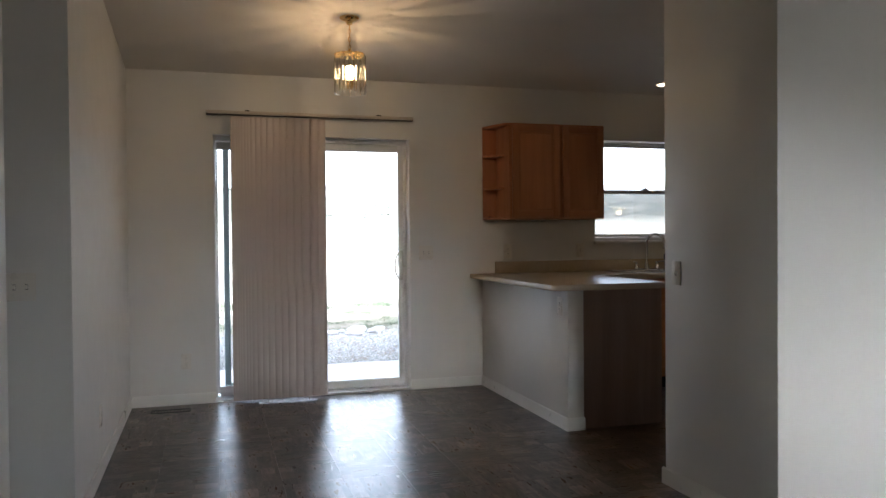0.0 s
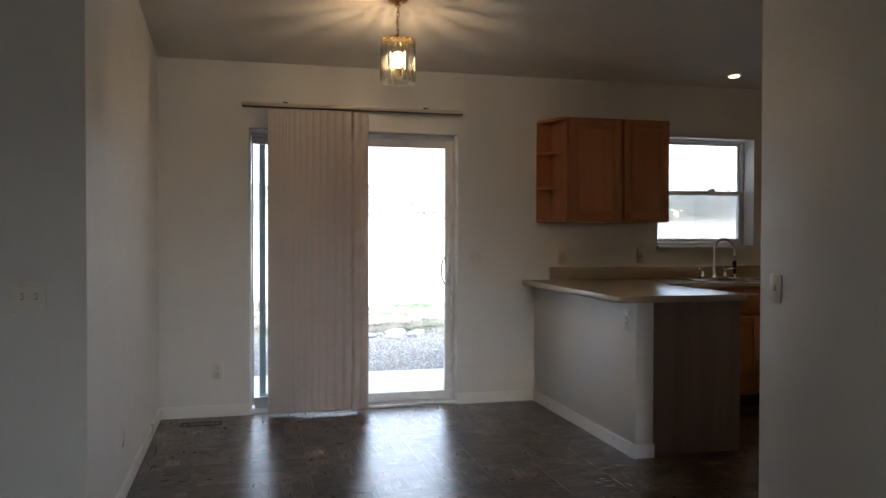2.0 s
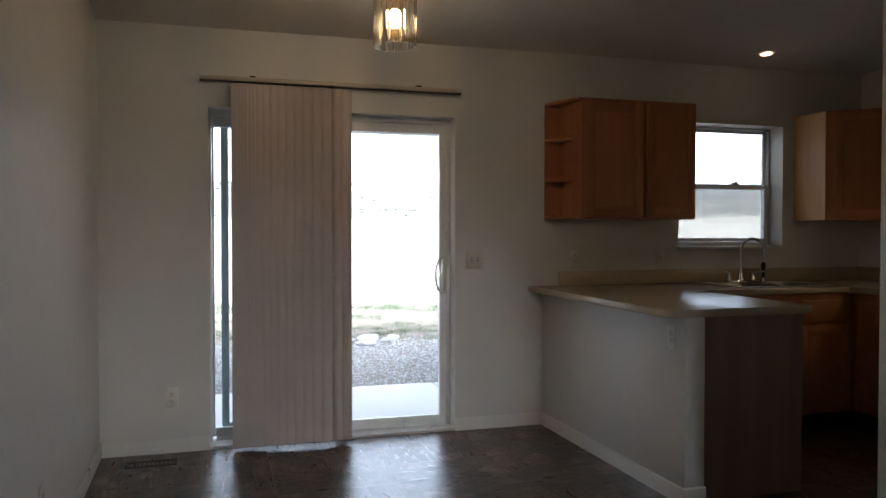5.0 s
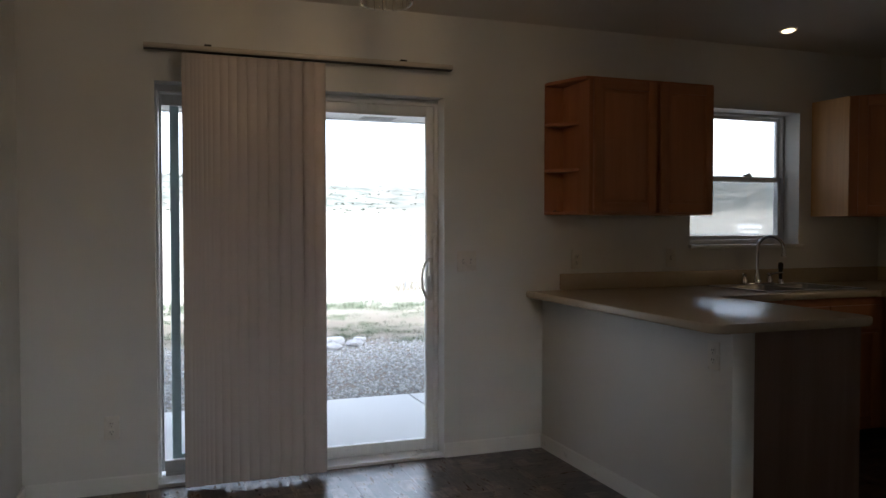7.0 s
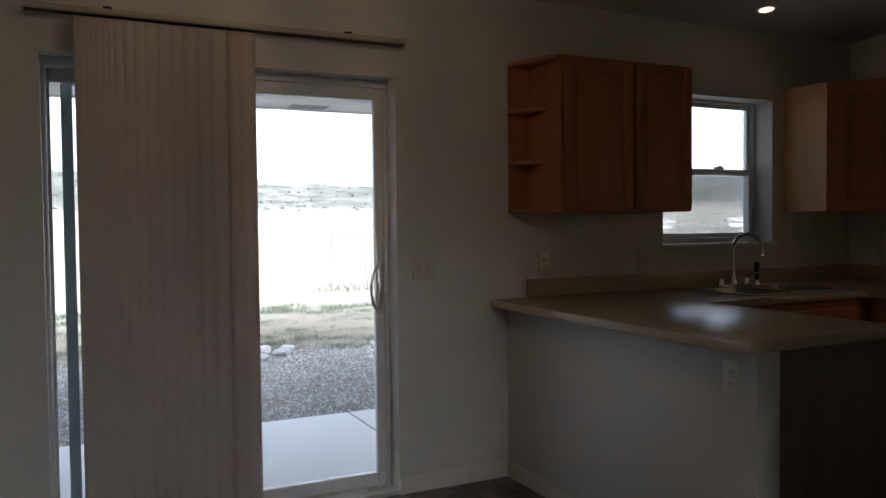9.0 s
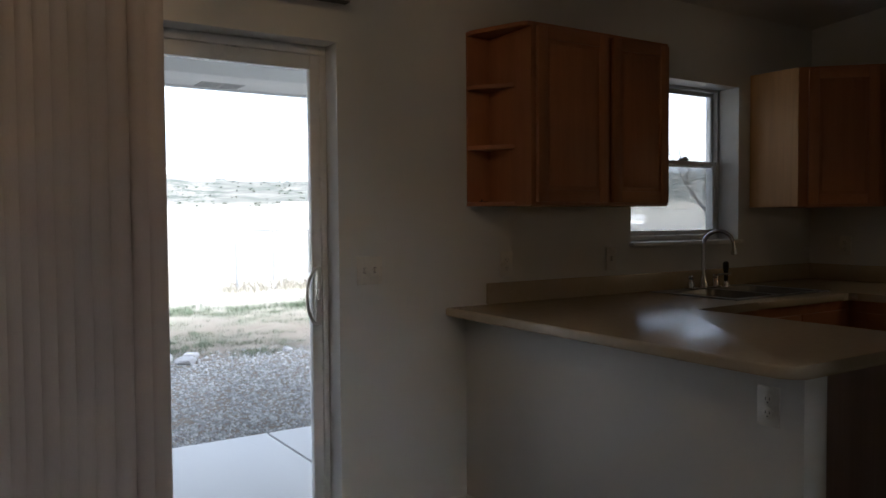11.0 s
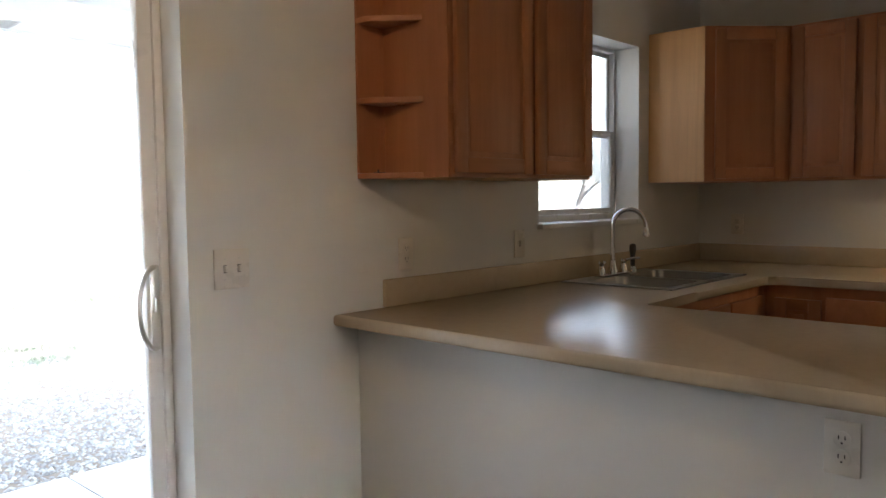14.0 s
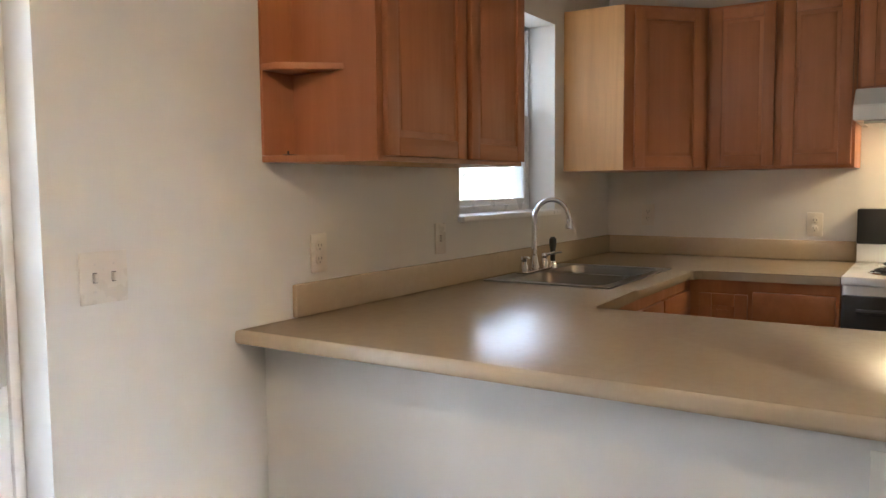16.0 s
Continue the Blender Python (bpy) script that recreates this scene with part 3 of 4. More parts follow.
counter = thing("countertop", (3.4, 5.6, CB), "beige laminate U-shaped countertop with a low backsplash", "countertop")
SX0, SX1, SY0, SY1 = 3.36, 4.115, 5.535, 6.055     # sink's rim
RANGE_Y0, RANGE_Y1 = 4.105, 4.868
bm = bmesh.new()
g = 0.03   # the cut-out lies inside the rim
pen = arc_pts(2.115 + 0.05, 4.45 + 0.05, 0.05, 180, 270) + arc_pts(PEN_X - 0.05, 4.45 + 0.05, 0.05, 270, 360) + [(PEN_X, EDGE_N - 0.012), (PEN_X + 0.012, EDGE_N), (SX0 + g, EDGE_N), (SX0 + g, NORTH - 0.001), (2.13, NORTH - 0.001)]
prism(bm, pen, CB, CT, 0.010, [SX0 + g])
part("top", bm, COUNTER, counter)
bm = bmesh.new()
prism(bm, [(SX0 + g, EDGE_N), (SX1 - g, EDGE_N), (SX1 - g, SY0 + g), (SX0 + g, SY0 + g)], CB, CT, 0.010, [SX0 + g, SX1 - g])
part("top", bm, COUNTER, counter)
bm = bmesh.new()
prism(bm, [(SX0 + g, SY1 - g), (SX1 - g, SY1 - g), (SX1 - g, NORTH - 0.001), (SX0 + g, NORTH - 0.001)], CB, CT, 0.0)
part("top", bm, COUNTER, counter)
bm = bmesh.new()
prism(bm, [(SX1 - g, EDGE_N), (EDGE_E - 0.03, EDGE_N), (EDGE_E, EDGE_N - 0.03), (EDGE_E, RANGE_Y1 + 0.004), (EAST - 0.001, RANGE_Y1 + 0.004), (EAST - 0.001, NORTH - 0.001), (SX1 - g, NORTH - 0.001)], CB, CT, 0.010, [SX1 - g])
part("top", bm, COUNTER, counter)
part("backsplash", boxes((2.348, EAST - 0.02, NORTH - 0.02, NORTH - 0.0008, CT + 0.0005, 1.020), bevel=0.004), COUNTER, counter)
part("backsplash", boxes((EAST - 0.02, EAST - 0.0008, RANGE_Y1 + 0.004, NORTH - 0.001, CT + 0.0005, 1.020), bevel=0.004), COUNTER, counter)


def cab_door(parent, w, h, m, name="door", rail=0.052, label=""):
    """A door with a raised frame round a sunk panel: local x across, z up, front at -y; m puts it in the world."""
    pan = boxes((0.004, w - 0.004, -0.011, 0, 0.004, h - 0.004))
    pan.transform(m)
    d = part(name, pan, OAK, parent, label)
    for x0 in (0, w - rail):
        bm = boxes((x0, x0 + rail, -0.019, -0.0005, 0, h), bevel=0.003)
        bm.transform(m)
        part("stile", bm, OAK, d)
    for z0 in (0, h - rail):
        bm = boxes((rail + 0.0005, w - rail - 0.0005, -0.0185, -0.0005, z0, z0 + rail), bevel=0.003)
        bm.transform(m)
        part("rail", bm, OAK_X, d)
    inner = boxes((rail + 0.018, w - rail - 0.018, -0.0135, -0.0105, rail + 0.018, h - rail - 0.018), bevel=0.002)
    inner.transform(m)
    part("raised_field", inner, OAK, d)
    return d


def slab_front(parent, w, h, m, name="drawer_front"):
    bm = boxes((0, w, -0.019, 0, 0, h), bevel=0.004)
    bm.transform(m)
    return part(name, bm, OAK_X, parent)


UB, UT = 1.366, 2.130
DEPTH = 0.305
FACE_N = NORTH - DEPTH
# wall cabinet with open end shelves
ca = thing("wall_cabinet", (2.8, FACE_N, UB), "honey maple wall cabinet with two doors and an open shelf end", "cabinet", "wall cabinets")
CA0, CA1 = 2.372, 3.198
part("body", boxes((CA0, CA1, FACE_N + 0.019, NORTH - 0.001, UB, UT), bevel=0.002), OAK_SIDE, ca)
part("face_frame", boxes((CA0, CA0 + 0.04, FACE_N, FACE_N + 0.0185, UB, UT), (CA1 - 0.04, CA1, FACE_N, FACE_N + 0.0185, UB, UT), (2.783, 2.833, FACE_N, FACE_N + 0.0185, UB, UT),
                         (CA0 + 0.04, 2.783, FACE_N, FACE_N + 0.0185, UB, UB + 0.035), (CA0 + 0.04, 2.783, FACE_N, FACE_N + 0.0185, UT - 0.035, UT),
                         (2.833, CA1 - 0.04, FACE_N, FACE_N + 0.0185, UB, UB + 0.035), (2.833, CA1 - 0.04, FACE_N, FACE_N + 0.0185, UT - 0.035, UT)), OAK, ca)
for x0, x1 in ((CA0 + 0.014, 2.793), (2.823, CA1 - 0.012)):
    cab_door(ca, x1 - x0, UT - UB - 0.03, pose(x0, FACE_N - 0.0006, UB + 0.014))
part("shelf_back", boxes((2.245, CA0 - 0.0005, NORTH - 0.010, NORTH - 0.001, UB + 0.019, UT - 0.019)), OAK, ca)
part("side_panel", boxes((CA0 - 0.008, CA0 - 0.0005, FACE_N + 0.001, NORTH - 0.010, UB + 0.0005, UT - 0.019)), OAK, ca)
for z in (UB, 1.612, 1.874, UT - 0.018):
    bm = bmesh.new()
    front = [(2.258, 6.03), (2.32, 5.85), (2.345, FACE_N), (CA0 - 0.001, FACE_N)] if z > 2 else [(2.252, 6.04), (2.275, 6.015), (CA0 - 0.009, 5.915)]
    prism(bm, [(2.245, NORTH - 0.001), (2.245, 6.06)] + front + [(front[-1][0], NORTH - 0.001)], z, z + 0.018, 0.002)
    part("shelf", bm, OAK_X, ca, "open shelf with a clipped corner")

scrap = thing("metal_clip", (2.29, 6.045, UB + 0.018), "small dark metal clip lying on the open shelf", "clip")
part("plate", boxes((2.272, 2.312, 6.040, 6.058, UB + 0.0182, UB + 0.0212), bevel=0.001), IRON, scrap)
part("pin", tube(bmesh.new(), [(2.284, 6.049, UB + 0.0215), (2.284, 6.049, UB + 0.030)], 0.003, 8), IRON, scrap)

# corner run: narrow unit, diagonal corner unit, end wall unit
CBX = 4.254
FACE_E = EAST - DEPTH
DX, DY = FACE_E - 0.300, FACE_N - 0.300
cb = thing("wall_cabinet", (CBX, FACE_N, UB), "honey maple corner wall cabinet with one angled door", "cabinet", "wall cabinets")
bm = bmesh.new()
prism(bm, [(CBX + 0.006, NORTH - 0.001), (CBX + 0.006, FACE_N), (DX, FACE_N), (FACE_E, DY), (EAST - 0.001, DY), (EAST - 0.001, NORTH - 0.001)], UB, UT, 0.0015)
part("body", bm, OAK, cb)
part("side_panel", boxes((CBX, CBX + 0.0055, FACE_N + 0.002, NORTH - 0.002, UB, UT)), OAK_SIDE, cb, "pale veneered side")
diag = math.hypot(FACE_E - DX, FACE_N - DY)
cab_door(cb, diag - 0.072, UT - UB - 0.03, pose(DX, FACE_N, UB + 0.014, 0, 0, -45) @ pose(0.044, -0.0006, 0))
cc = thing("wall_cabinet", (FACE_E, 5.2, UB), "honey maple wall cabinet with two doors beside the hood", "cabinet", "wall cabinets")
CY0, CY1 = RANGE_Y1 + 0.002, DY - 0.001
part("body", boxes((FACE_E, EAST - 0.001, CY0, CY1, UB, UT), bevel=0.0015), OAK, cc)
half = (CY1 - CY0) / 2
for k in (0, 1):
    cab_door(cc, half - 0.032, UT - UB - 0.03, pose(FACE_E - 0.0006, CY1 - 0.018 - k * half, UB + 0.014, 0, 0, -90))
cd = thing("wall_cabinet", (FACE_E, 4.5, 1.695), "short honey maple wall cabinet over the range hood", "cabinet", "wall cabinets")
part("body", boxes((FACE_E, EAST - 0.001, RANGE_Y0, RANGE_Y1, 1.695, UT), bevel=0.0015), OAK, cd)
for k in (0, 1):
    cab_door(cd, 0.348, UT - 1.695 - 0.03, pose(FACE_E - 0.0006, RANGE_Y1 - 0.014 - k * 0.372, 1.709, 0, 0, -90))

# range hood
hood = thing("range_hood", (4.6, 4.487, 1.555), "white enamelled range hood under the short cabinet", "range hood")
bm = bmesh.new()
prof = [(EAST - 0.002, 1.692), (4.45, 1.692), (4.36, 1.615), (4.36, 1.555), (EAST - 0.002, 1.555)]
lo = [bm.verts.new((x, RANGE_Y0 + 0.003, z)) for x, z in prof]
hi = [bm.verts.new((x, RANGE_Y1 - 0.003, z)) for x, z in prof]
bm.faces.new(lo), bm.faces.new(hi[::-1])
for i in range(5):
    bm.faces.new((lo[i], hi[i], hi[(i + 1) % 5], lo[(i + 1) % 5]))
bmesh.ops.recalc_face_normals(bm, faces=bm.faces)
bmesh.ops.bevel(bm, geom=list(bm.edges), offset=0.004, segments=2, affect="EDGES")
part("canopy", bm, ENAMEL, hood)
part("lamp_lens", boxes((4.55, 4.67, 4.39, 4.51, 1.540, 1.5545), bevel=0.004), glow("lit_hood_lens", (1.0, 0.75, 0.42), 4.0), hood, "lit hood lens")
part("filter", boxes((4.45, 4.79, 4.54, 4.83, 1.545, 1.5545)), ALU, hood)

# base cabinets
TOE = 0.10
FN, FE, FP = EDGE_N + 0.028, EDGE_E + 0.028, PEN_X - 0.028


def base_body(t, x0, x1, y0, y1, tx0, tx1, ty0, ty1, mat=None):
    part("body", boxes((x0, x1, y0, y1, TOE, CB - 0.002)), mat or OAK, t)
    # toe kick in slot black: the recess's shade is put into its colour
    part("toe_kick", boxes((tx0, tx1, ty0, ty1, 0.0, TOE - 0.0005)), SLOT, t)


bp = thing("base_cabinet", (2.7, 4.6, 0), "honey maple peninsula base cabinet with a brown end panel", "cabinet", "base cabinets")
base_body(bp, PX1 + 0.003, FP, 4.522, FN - 0.001, PX1 + 0.003, FP - 0.07, 4.522, FN - 0.001)
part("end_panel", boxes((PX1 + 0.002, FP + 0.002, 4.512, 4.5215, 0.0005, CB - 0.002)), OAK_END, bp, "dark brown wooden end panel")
for k in (0, 1):
    m = pose(FP + 0.0006, 4.54 + k * 0.48, 0, 0, 0, 90)
    cab_door(bp, 0.46, 0.55, m @ pose(0, 0, 0.125))
    slab_front(bp, 0.46, 0.14, m @ pose(0, 0, 0.70))
bs = thing("base_cabinet", (3.8, FN, 0), "honey maple sink base cabinet with false drawer fronts", "cabinet", "base cabinets")
part("body", boxes((PX1 + 0.003, EAST - 0.002, FN, NORTH - 0.002, TOE, 0.70), (PX1 + 0.003, SX0, FN, NORTH - 0.002, 0.70, CB - 0.002), (SX1, EAST - 0.002, FN, NORTH - 0.002, 0.70, CB - 0.002),
                   (SX0, SX1, FN, FN + 0.02, 0.70, CB - 0.002)), OAK, bs)
# same near-black here, shade under the cabinet given as colour
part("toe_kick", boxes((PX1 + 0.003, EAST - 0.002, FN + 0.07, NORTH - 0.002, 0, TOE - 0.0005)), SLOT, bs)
for k, (x0, w) in enumerate(((FP + 0.05, 0.37), (3.36, 0.375), (3.745, 0.375))):
    slab_front(bs, w, 0.14, pose(x0, FN - 0.0006, 0.70), "false_front" if k else "drawer_front")
    cab_door(bs, w, 0.55, pose(x0, FN - 0.0006, 0.125))
be = thing("base_cabinet", (FE, 5.2, 0), "honey maple base cabinet with drawers beside the range", "cabinet", "base cabinets")
base_body(be, FE, EAST - 0.002, RANGE_Y1 + 0.006, FN - 0.001, FE + 0.07, EAST - 0.002, RANGE_Y1 + 0.006, FN - 0.001)
cab_door(be, 0.20, 0.70, pose(FE - 0.0006, FN - 0.045, 0.125, 0, 0, -90))
for z, h in ((0.71, 0.13), (0.52, 0.175), (0.325, 0.18), (0.125, 0.185)):
    slab_front(be, 0.315, h, pose(FE - 0.0006, RANGE_Y1 + 0.335, z, 0, 0, -90))

# sink and faucet
sink = thing("kitchen_sink", (3.85, 5.8, CT), "stainless steel double-bowl sink set into the counter", "sink")
xm = (SX0 + SX1) / 2
BY0, BY1 = SY0 + 0.04, SY1 - 0.085
bowls = ((SX0 + 0.04, xm - 0.015), (xm + 0.015, SX1 - 0.04))
part("rim", boxes((SX0, SX1, SY0, BY0, CT + 0.0005, CT + 0.006), (SX0, SX1, BY1, SY1, CT + 0.0005, CT + 0.006), (SX0, bowls[0][0], BY0, BY1, CT + 0.0005, CT + 0.006),
                  (bowls[1][1], SX1, BY0, BY1, CT + 0.0005, CT + 0.006), (bowls[0][1], bowls[1][0], BY0, BY1, CT + 0.0005, CT + 0.006)), STEEL, sink)
for x0, x1 in bowls:
    d = 0.17
    bm = bmesh.new()
    levels = ((0.0, 0.004), (0.004, -0.01), (0.012, -0.10), (0.03, -0.155), (0.06, -d))
    rings = []
    for inset, z in levels:
        a, b, c, e = x0 + inset, x1 - inset, BY0 + inset, BY1 - inset
        r = 0.05
        pts = arc_pts(a + r, c + r, r, 180, 270, 5) + arc_pts(b - r, c + r, r, 270, 360, 5) + arc_pts(b - r, e - r, r, 0, 90, 5) + arc_pts(a + r, e - r, r, 90, 180, 5)
        rings.append([bm.verts.new((x, y, CT + z)) for x, y in pts])
    n = len(rings[0])
    for p, q in zip(rings, rings[1:]):
        for k in range(n):
            bm.faces.new((p[k], p[(k + 1) % n], q[(k + 1) % n], q[k]))
    bm.faces.new(rings[-1])
    bmesh.ops.recalc_face_normals(bm, faces=bm.faces)
    bmesh.ops.reverse_faces(bm, faces=bm.faces)
    bw = part("bowl", bm, STEEL, sink)
    part("drain", lathe(bmesh.new(), [(0.045, 0), (0.045, 0.003), (0.03, 0.004), (0.028, 0.001)], ((x0 + x1) / 2, (BY0 + BY1) / 2, CT - d + 0.0005), 20), CHROME, bw)
    # corner fillers between the round bowl and the square rim
    for cx, cy, sx, sy in ((x0, BY0, 1, 1), (x1, BY0, -1, 1), (x1, BY1, -1, -1), (x0, BY1, 1, -1)):
        fb = bmesh.new()
        pts = [(cx, cy)] + [(cx + sx * 0.05 * (1 - math.sin(radians(a))), cy + sy * 0.05 * (1 - math.cos(radians(a)))) for a in range(0, 91, 18)]
        prism(fb, pts if sx * sy > 0 else pts[::-1], CT + 0.0005, CT + 0.006)
        part("rim_corner", fb, STEEL, sink)
FX, FYY, FZ = 3.715, 6.005, CT + 0.006
faucet = thing("kitchen_faucet", (FX, FYY, FZ), "chrome gooseneck kitchen faucet with side handles and sprayer", "faucet")
part("deck_plate", boxes((FX - 0.12, FX + 0.12, FYY - 0.026, FYY + 0.026, FZ, FZ + 0.012), bevel=0.005), CHROME, faucet)
neck = [(FX, FYY, FZ + 0.012), (FX, FYY, FZ + 0.10), (FX, FYY, FZ + 0.215)]
neck += [(FX + 0.052 * (1 - math.cos(a)), FYY - 0.056 * (1 - math.cos(a)), FZ + 0.225 + 0.082 * math.sin(a)) for a in [math.pi * i / 14 for i in range(1, 14)]]
neck += [(FX + 0.106, FYY - 0.114, FZ + 0.215)]
part("spout", tube(bmesh.new(), neck, [0.0145, 0.012] + [0.0105] * (len(neck) - 2), 14), CHROME, faucet)
sx, sy, sz = neck[-1]
part("spray_head", lathe(bmesh.new(), [(0.016, 0), (0.017, 0.012), (0.012, 0.03), (0.0115, 0.045)], (sx, sy, sz - 0.035), 16), CHROME, faucet)
part("base", lathe(bmesh.new(), [(0.026, 0), (0.025, 0.012), (0.018, 0.03), (0.0145, 0.06)], (FX, FYY, FZ + 0.010), 18), CHROME, faucet)
for dx in (-0.10, 0.10):
    hb = part("handle", lathe(bmesh.new(), [(0.021, 0), (0.019, 0.02), (0.012, 0.04), (0.015, 0.05), (0.010, 0.062)], (FX + dx, FYY, FZ + 0.010), 16), CHROME, faucet)
    part("lever", tube(bmesh.new(), [(FX + dx, FYY, FZ + 0.062), (FX + dx * 1.35, FYY - 0.03, FZ + 0.072), (FX + dx * 1.6, FYY - 0.055, FZ + 0.074)], [0.007, 0.006, 0.005], 8), CHROME, hb)
spr = thing("sink_sprayer", (FX + 0.19, FYY, FZ), "dark chrome side sprayer beside the faucet", "sprayer")
part("holder", lathe(bmesh.new(), [(0.022, 0), (0.020, 0.012), (0.013, 0.03)], (FX + 0.19, FYY, FZ), 16), CHROME, spr)
part("wand", lathe(bmesh.new(), [(0.011, 0), (0.012, 0.05), (0.017, 0.075), (0.016, 0.10), (0.008, 0.108)], (FX + 0.19, FYY, FZ + 0.03), 14), IRON, spr, "black sprayer wand")

# range
stove = thing("range", (4.6, 4.487, 0), "white electric range with black door and black control panel", "stove")
RX0 = 4.125
part("body", boxes((RX0 + 0.03, EAST - 0.012, RANGE_Y0 + 0.002, RANGE_Y1 - 0.002, 0.02, 0.895), bevel=0.003), ENAMEL, stove)
part("cooktop", boxes((RX0, EAST - 0.012, RANGE_Y0, RANGE_Y1, 0.8955, 0.930), bevel=0.006), ENAMEL, stove, "white enamel cooktop")
od = part("oven_door", boxes((RX0 - 0.004, RX0 + 0.0295, RANGE_Y0 + 0.004, RANGE_Y1 - 0.004, 0.26, 0.855), bevel=0.005), BLACK, stove, "black glass oven door")
part("handle", tube(bmesh.new(), [(RX0 - 0.04, RANGE_Y0 + 0.06, 0.80), (RX0 - 0.04, RANGE_Y1 - 0.06, 0.80)], 0.010, 10), BLACK, od)
part("drawer", boxes((RX0 - 0.002, RX0 + 0.0295, RANGE_Y0 + 0.004, RANGE_Y1 - 0.004, 0.05, 0.25), bevel=0.005), BLACK, stove)
bg = part("backguard", boxes((EAST - 0.085, EAST - 0.012, RANGE_Y0, RANGE_Y1, 0.9305, 1.015), bevel=0.006), ENAMEL, stove)
cp = part("control_panel", boxes((EAST - 0.095, EAST - 0.012, RANGE_Y0, RANGE_Y1, 1.0155, 1.177), bevel=0.006), BLACK, stove, "black control panel")
for y in (RANGE_Y1 - 0.09, RANGE_Y1 - 0.18, RANGE_Y0 + 0.18, RANGE_Y0 + 0.09):
    kb = part("knob", lathe(bmesh.new(), [(0.021, 0), (0.019, 0.016), (0.016, 0.02)], (0, 0, 0), 16), BLACK, cp)
    kb.matrix_local = pose(EAST - 0.095 - 4.6, y - 4.487, 1.10, 0, -90, 0)
for bx, by, br in ((4.32, 4.68, 0.095), (4.62, 4.68, 0.075), (4.32, 4.29, 0.075), (4.62, 4.29, 0.095)):
    pan = part("drip_pan", lathe(bmesh.new(), [(br + 0.012, 0), (br + 0.008, 0.004), (br, 0.001), (0.02, 0.0005)], (bx, by, 0.9305), 24), CHROME, stove)
    spiral = [(bx + r * math.cos(a), by + r * math.sin(a), 0.942) for a, r in [(i * 0.4, 0.018 + (br - 0.018) * i / 62) for i in range(63)]]
    part("coil", tube(bmesh.new(), spiral, 0.0055, 6), IRON, pan, "black coil burner")

# ---- lights ----
LX, LY = 0.932, 4.85
LZ = ceiling_at(LY)
pend = thing("pendant_lamp", (LX, LY, LZ), "brass pendant lamp with a clear fluted glass cylinder, lit", "pendant lamp")
part("canopy", lathe(bmesh.new(), [(0.064, 0.012), (0.064, 0.004), (0.058, -0.006), (0.036, -0.016), (0.020, -0.022), (0.018, -0.038), (0.008, -0.042)], (LX, LY, LZ), 28), BRASS, pend)
TOPZ, BOTZ = 2.372, 2.124
zc = LZ - 0.042
i = 0
while zc > TOPZ + 0.03:
    pts = []
    for k in range(13):
        a = 2 * math.pi * k / 12
        u, v = 0.0085 * math.cos(a), 0.0165 * math.sin(a)
        pts.append((LX + (u if i % 2 else 0), LY + (0 if i % 2 else u), zc - 0.014 + v))
    part("chain_link", tube(bmesh.new(), pts, 0.0022, 6, cap=False), BRASS, pend)
    zc -= 0.0245
    i += 1
part("cord", tube(bmesh.new(), [(LX + 0.004 * math.sin(k * 1.3), LY + 0.004 * math.cos(k * 1.3), LZ - 0.03 - (LZ - TOPZ - 0.02) * k / 8) for k in range(9)], 0.0022, 6), BRASS, pend)
crown = part("crown", lathe(bmesh.new(), [(0.030, 0.0), (0.034, 0.006), (0.020, 0.016), (0.010, 0.030), (0.006, 0.034)], (LX, LY, TOPZ - 0.008), 20), BRASS, pend, "brass crown")
NR = 16
for k in range(NR):
    a = 2 * math.pi * k / NR
    c, s = math.cos(a), math.sin(a)
    part("spoke", tube(bmesh.new(), [(LX + 0.028 * c, LY + 0.028 * s, TOPZ - 0.005), (LX + 0.062 * c, LY + 0.062 * s, TOPZ - 0.002), (LX + 0.092 * c, LY + 0.092 * s, TOPZ - 0.012)], [0.0035, 0.0055, 0.0085], 6), BRASS, crown)
bm = bmesh.new()
n = 96
wall_rings = []
for rr, z in ((1.0, BOTZ), (1.0, TOPZ - 0.014), (0.965, TOPZ - 0.014), (0.965, BOTZ)):
    wall_rings.append([bm.verts.new((LX + (0.094 + 0.0035 * abs(math.sin(8 * a))) * rr * math.cos(a), LY + (0.094 + 0.0035 * abs(math.sin(8 * a))) * rr * math.sin(a), z)) for a in [2 * math.pi * k / n for k in range(n)]])
for p, q in zip(wall_rings, wall_rings[1:] + wall_rings[:1]):
    for k in range(n):
        bm.faces.new((p[k], p[(k + 1) % n], q[(k + 1) % n], q[k]))
bmesh.ops.recalc_face_normals(bm, faces=bm.faces)
shade = part("shade", bm, LAMP_GLASS, pend, "clear fluted glass cylinder")
shade.visible_shadow = False
for k in range(NR):
    a = 2 * math.pi * (k + 0.5) / NR
    r = 0.0050 + 0.0026 * (k % 3 == 0)
    part("flute", tube(bmesh.new(), [(LX + 0.093 * math.cos(a), LY + 0.093 * math.sin(a), BOTZ + 0.002), (LX + 0.093 * math.cos(a), LY + 0.093 * math.sin(a), TOPZ - 0.016)], r, 8), LAMP_GLASS, shade)
part("socket", lathe(bmesh.new(), [(0.018, 0), (0.020, 0.02), (0.020, 0.05), (0.012, 0.056)], (LX, LY, 2.153), 16), BRASS, pend)
part("stem", tube(bmesh.new(), [(LX + 0.024, LY, 2.168), (LX + 0.024, LY, TOPZ - 0.004)], 0.003, 6), BRASS, pend)
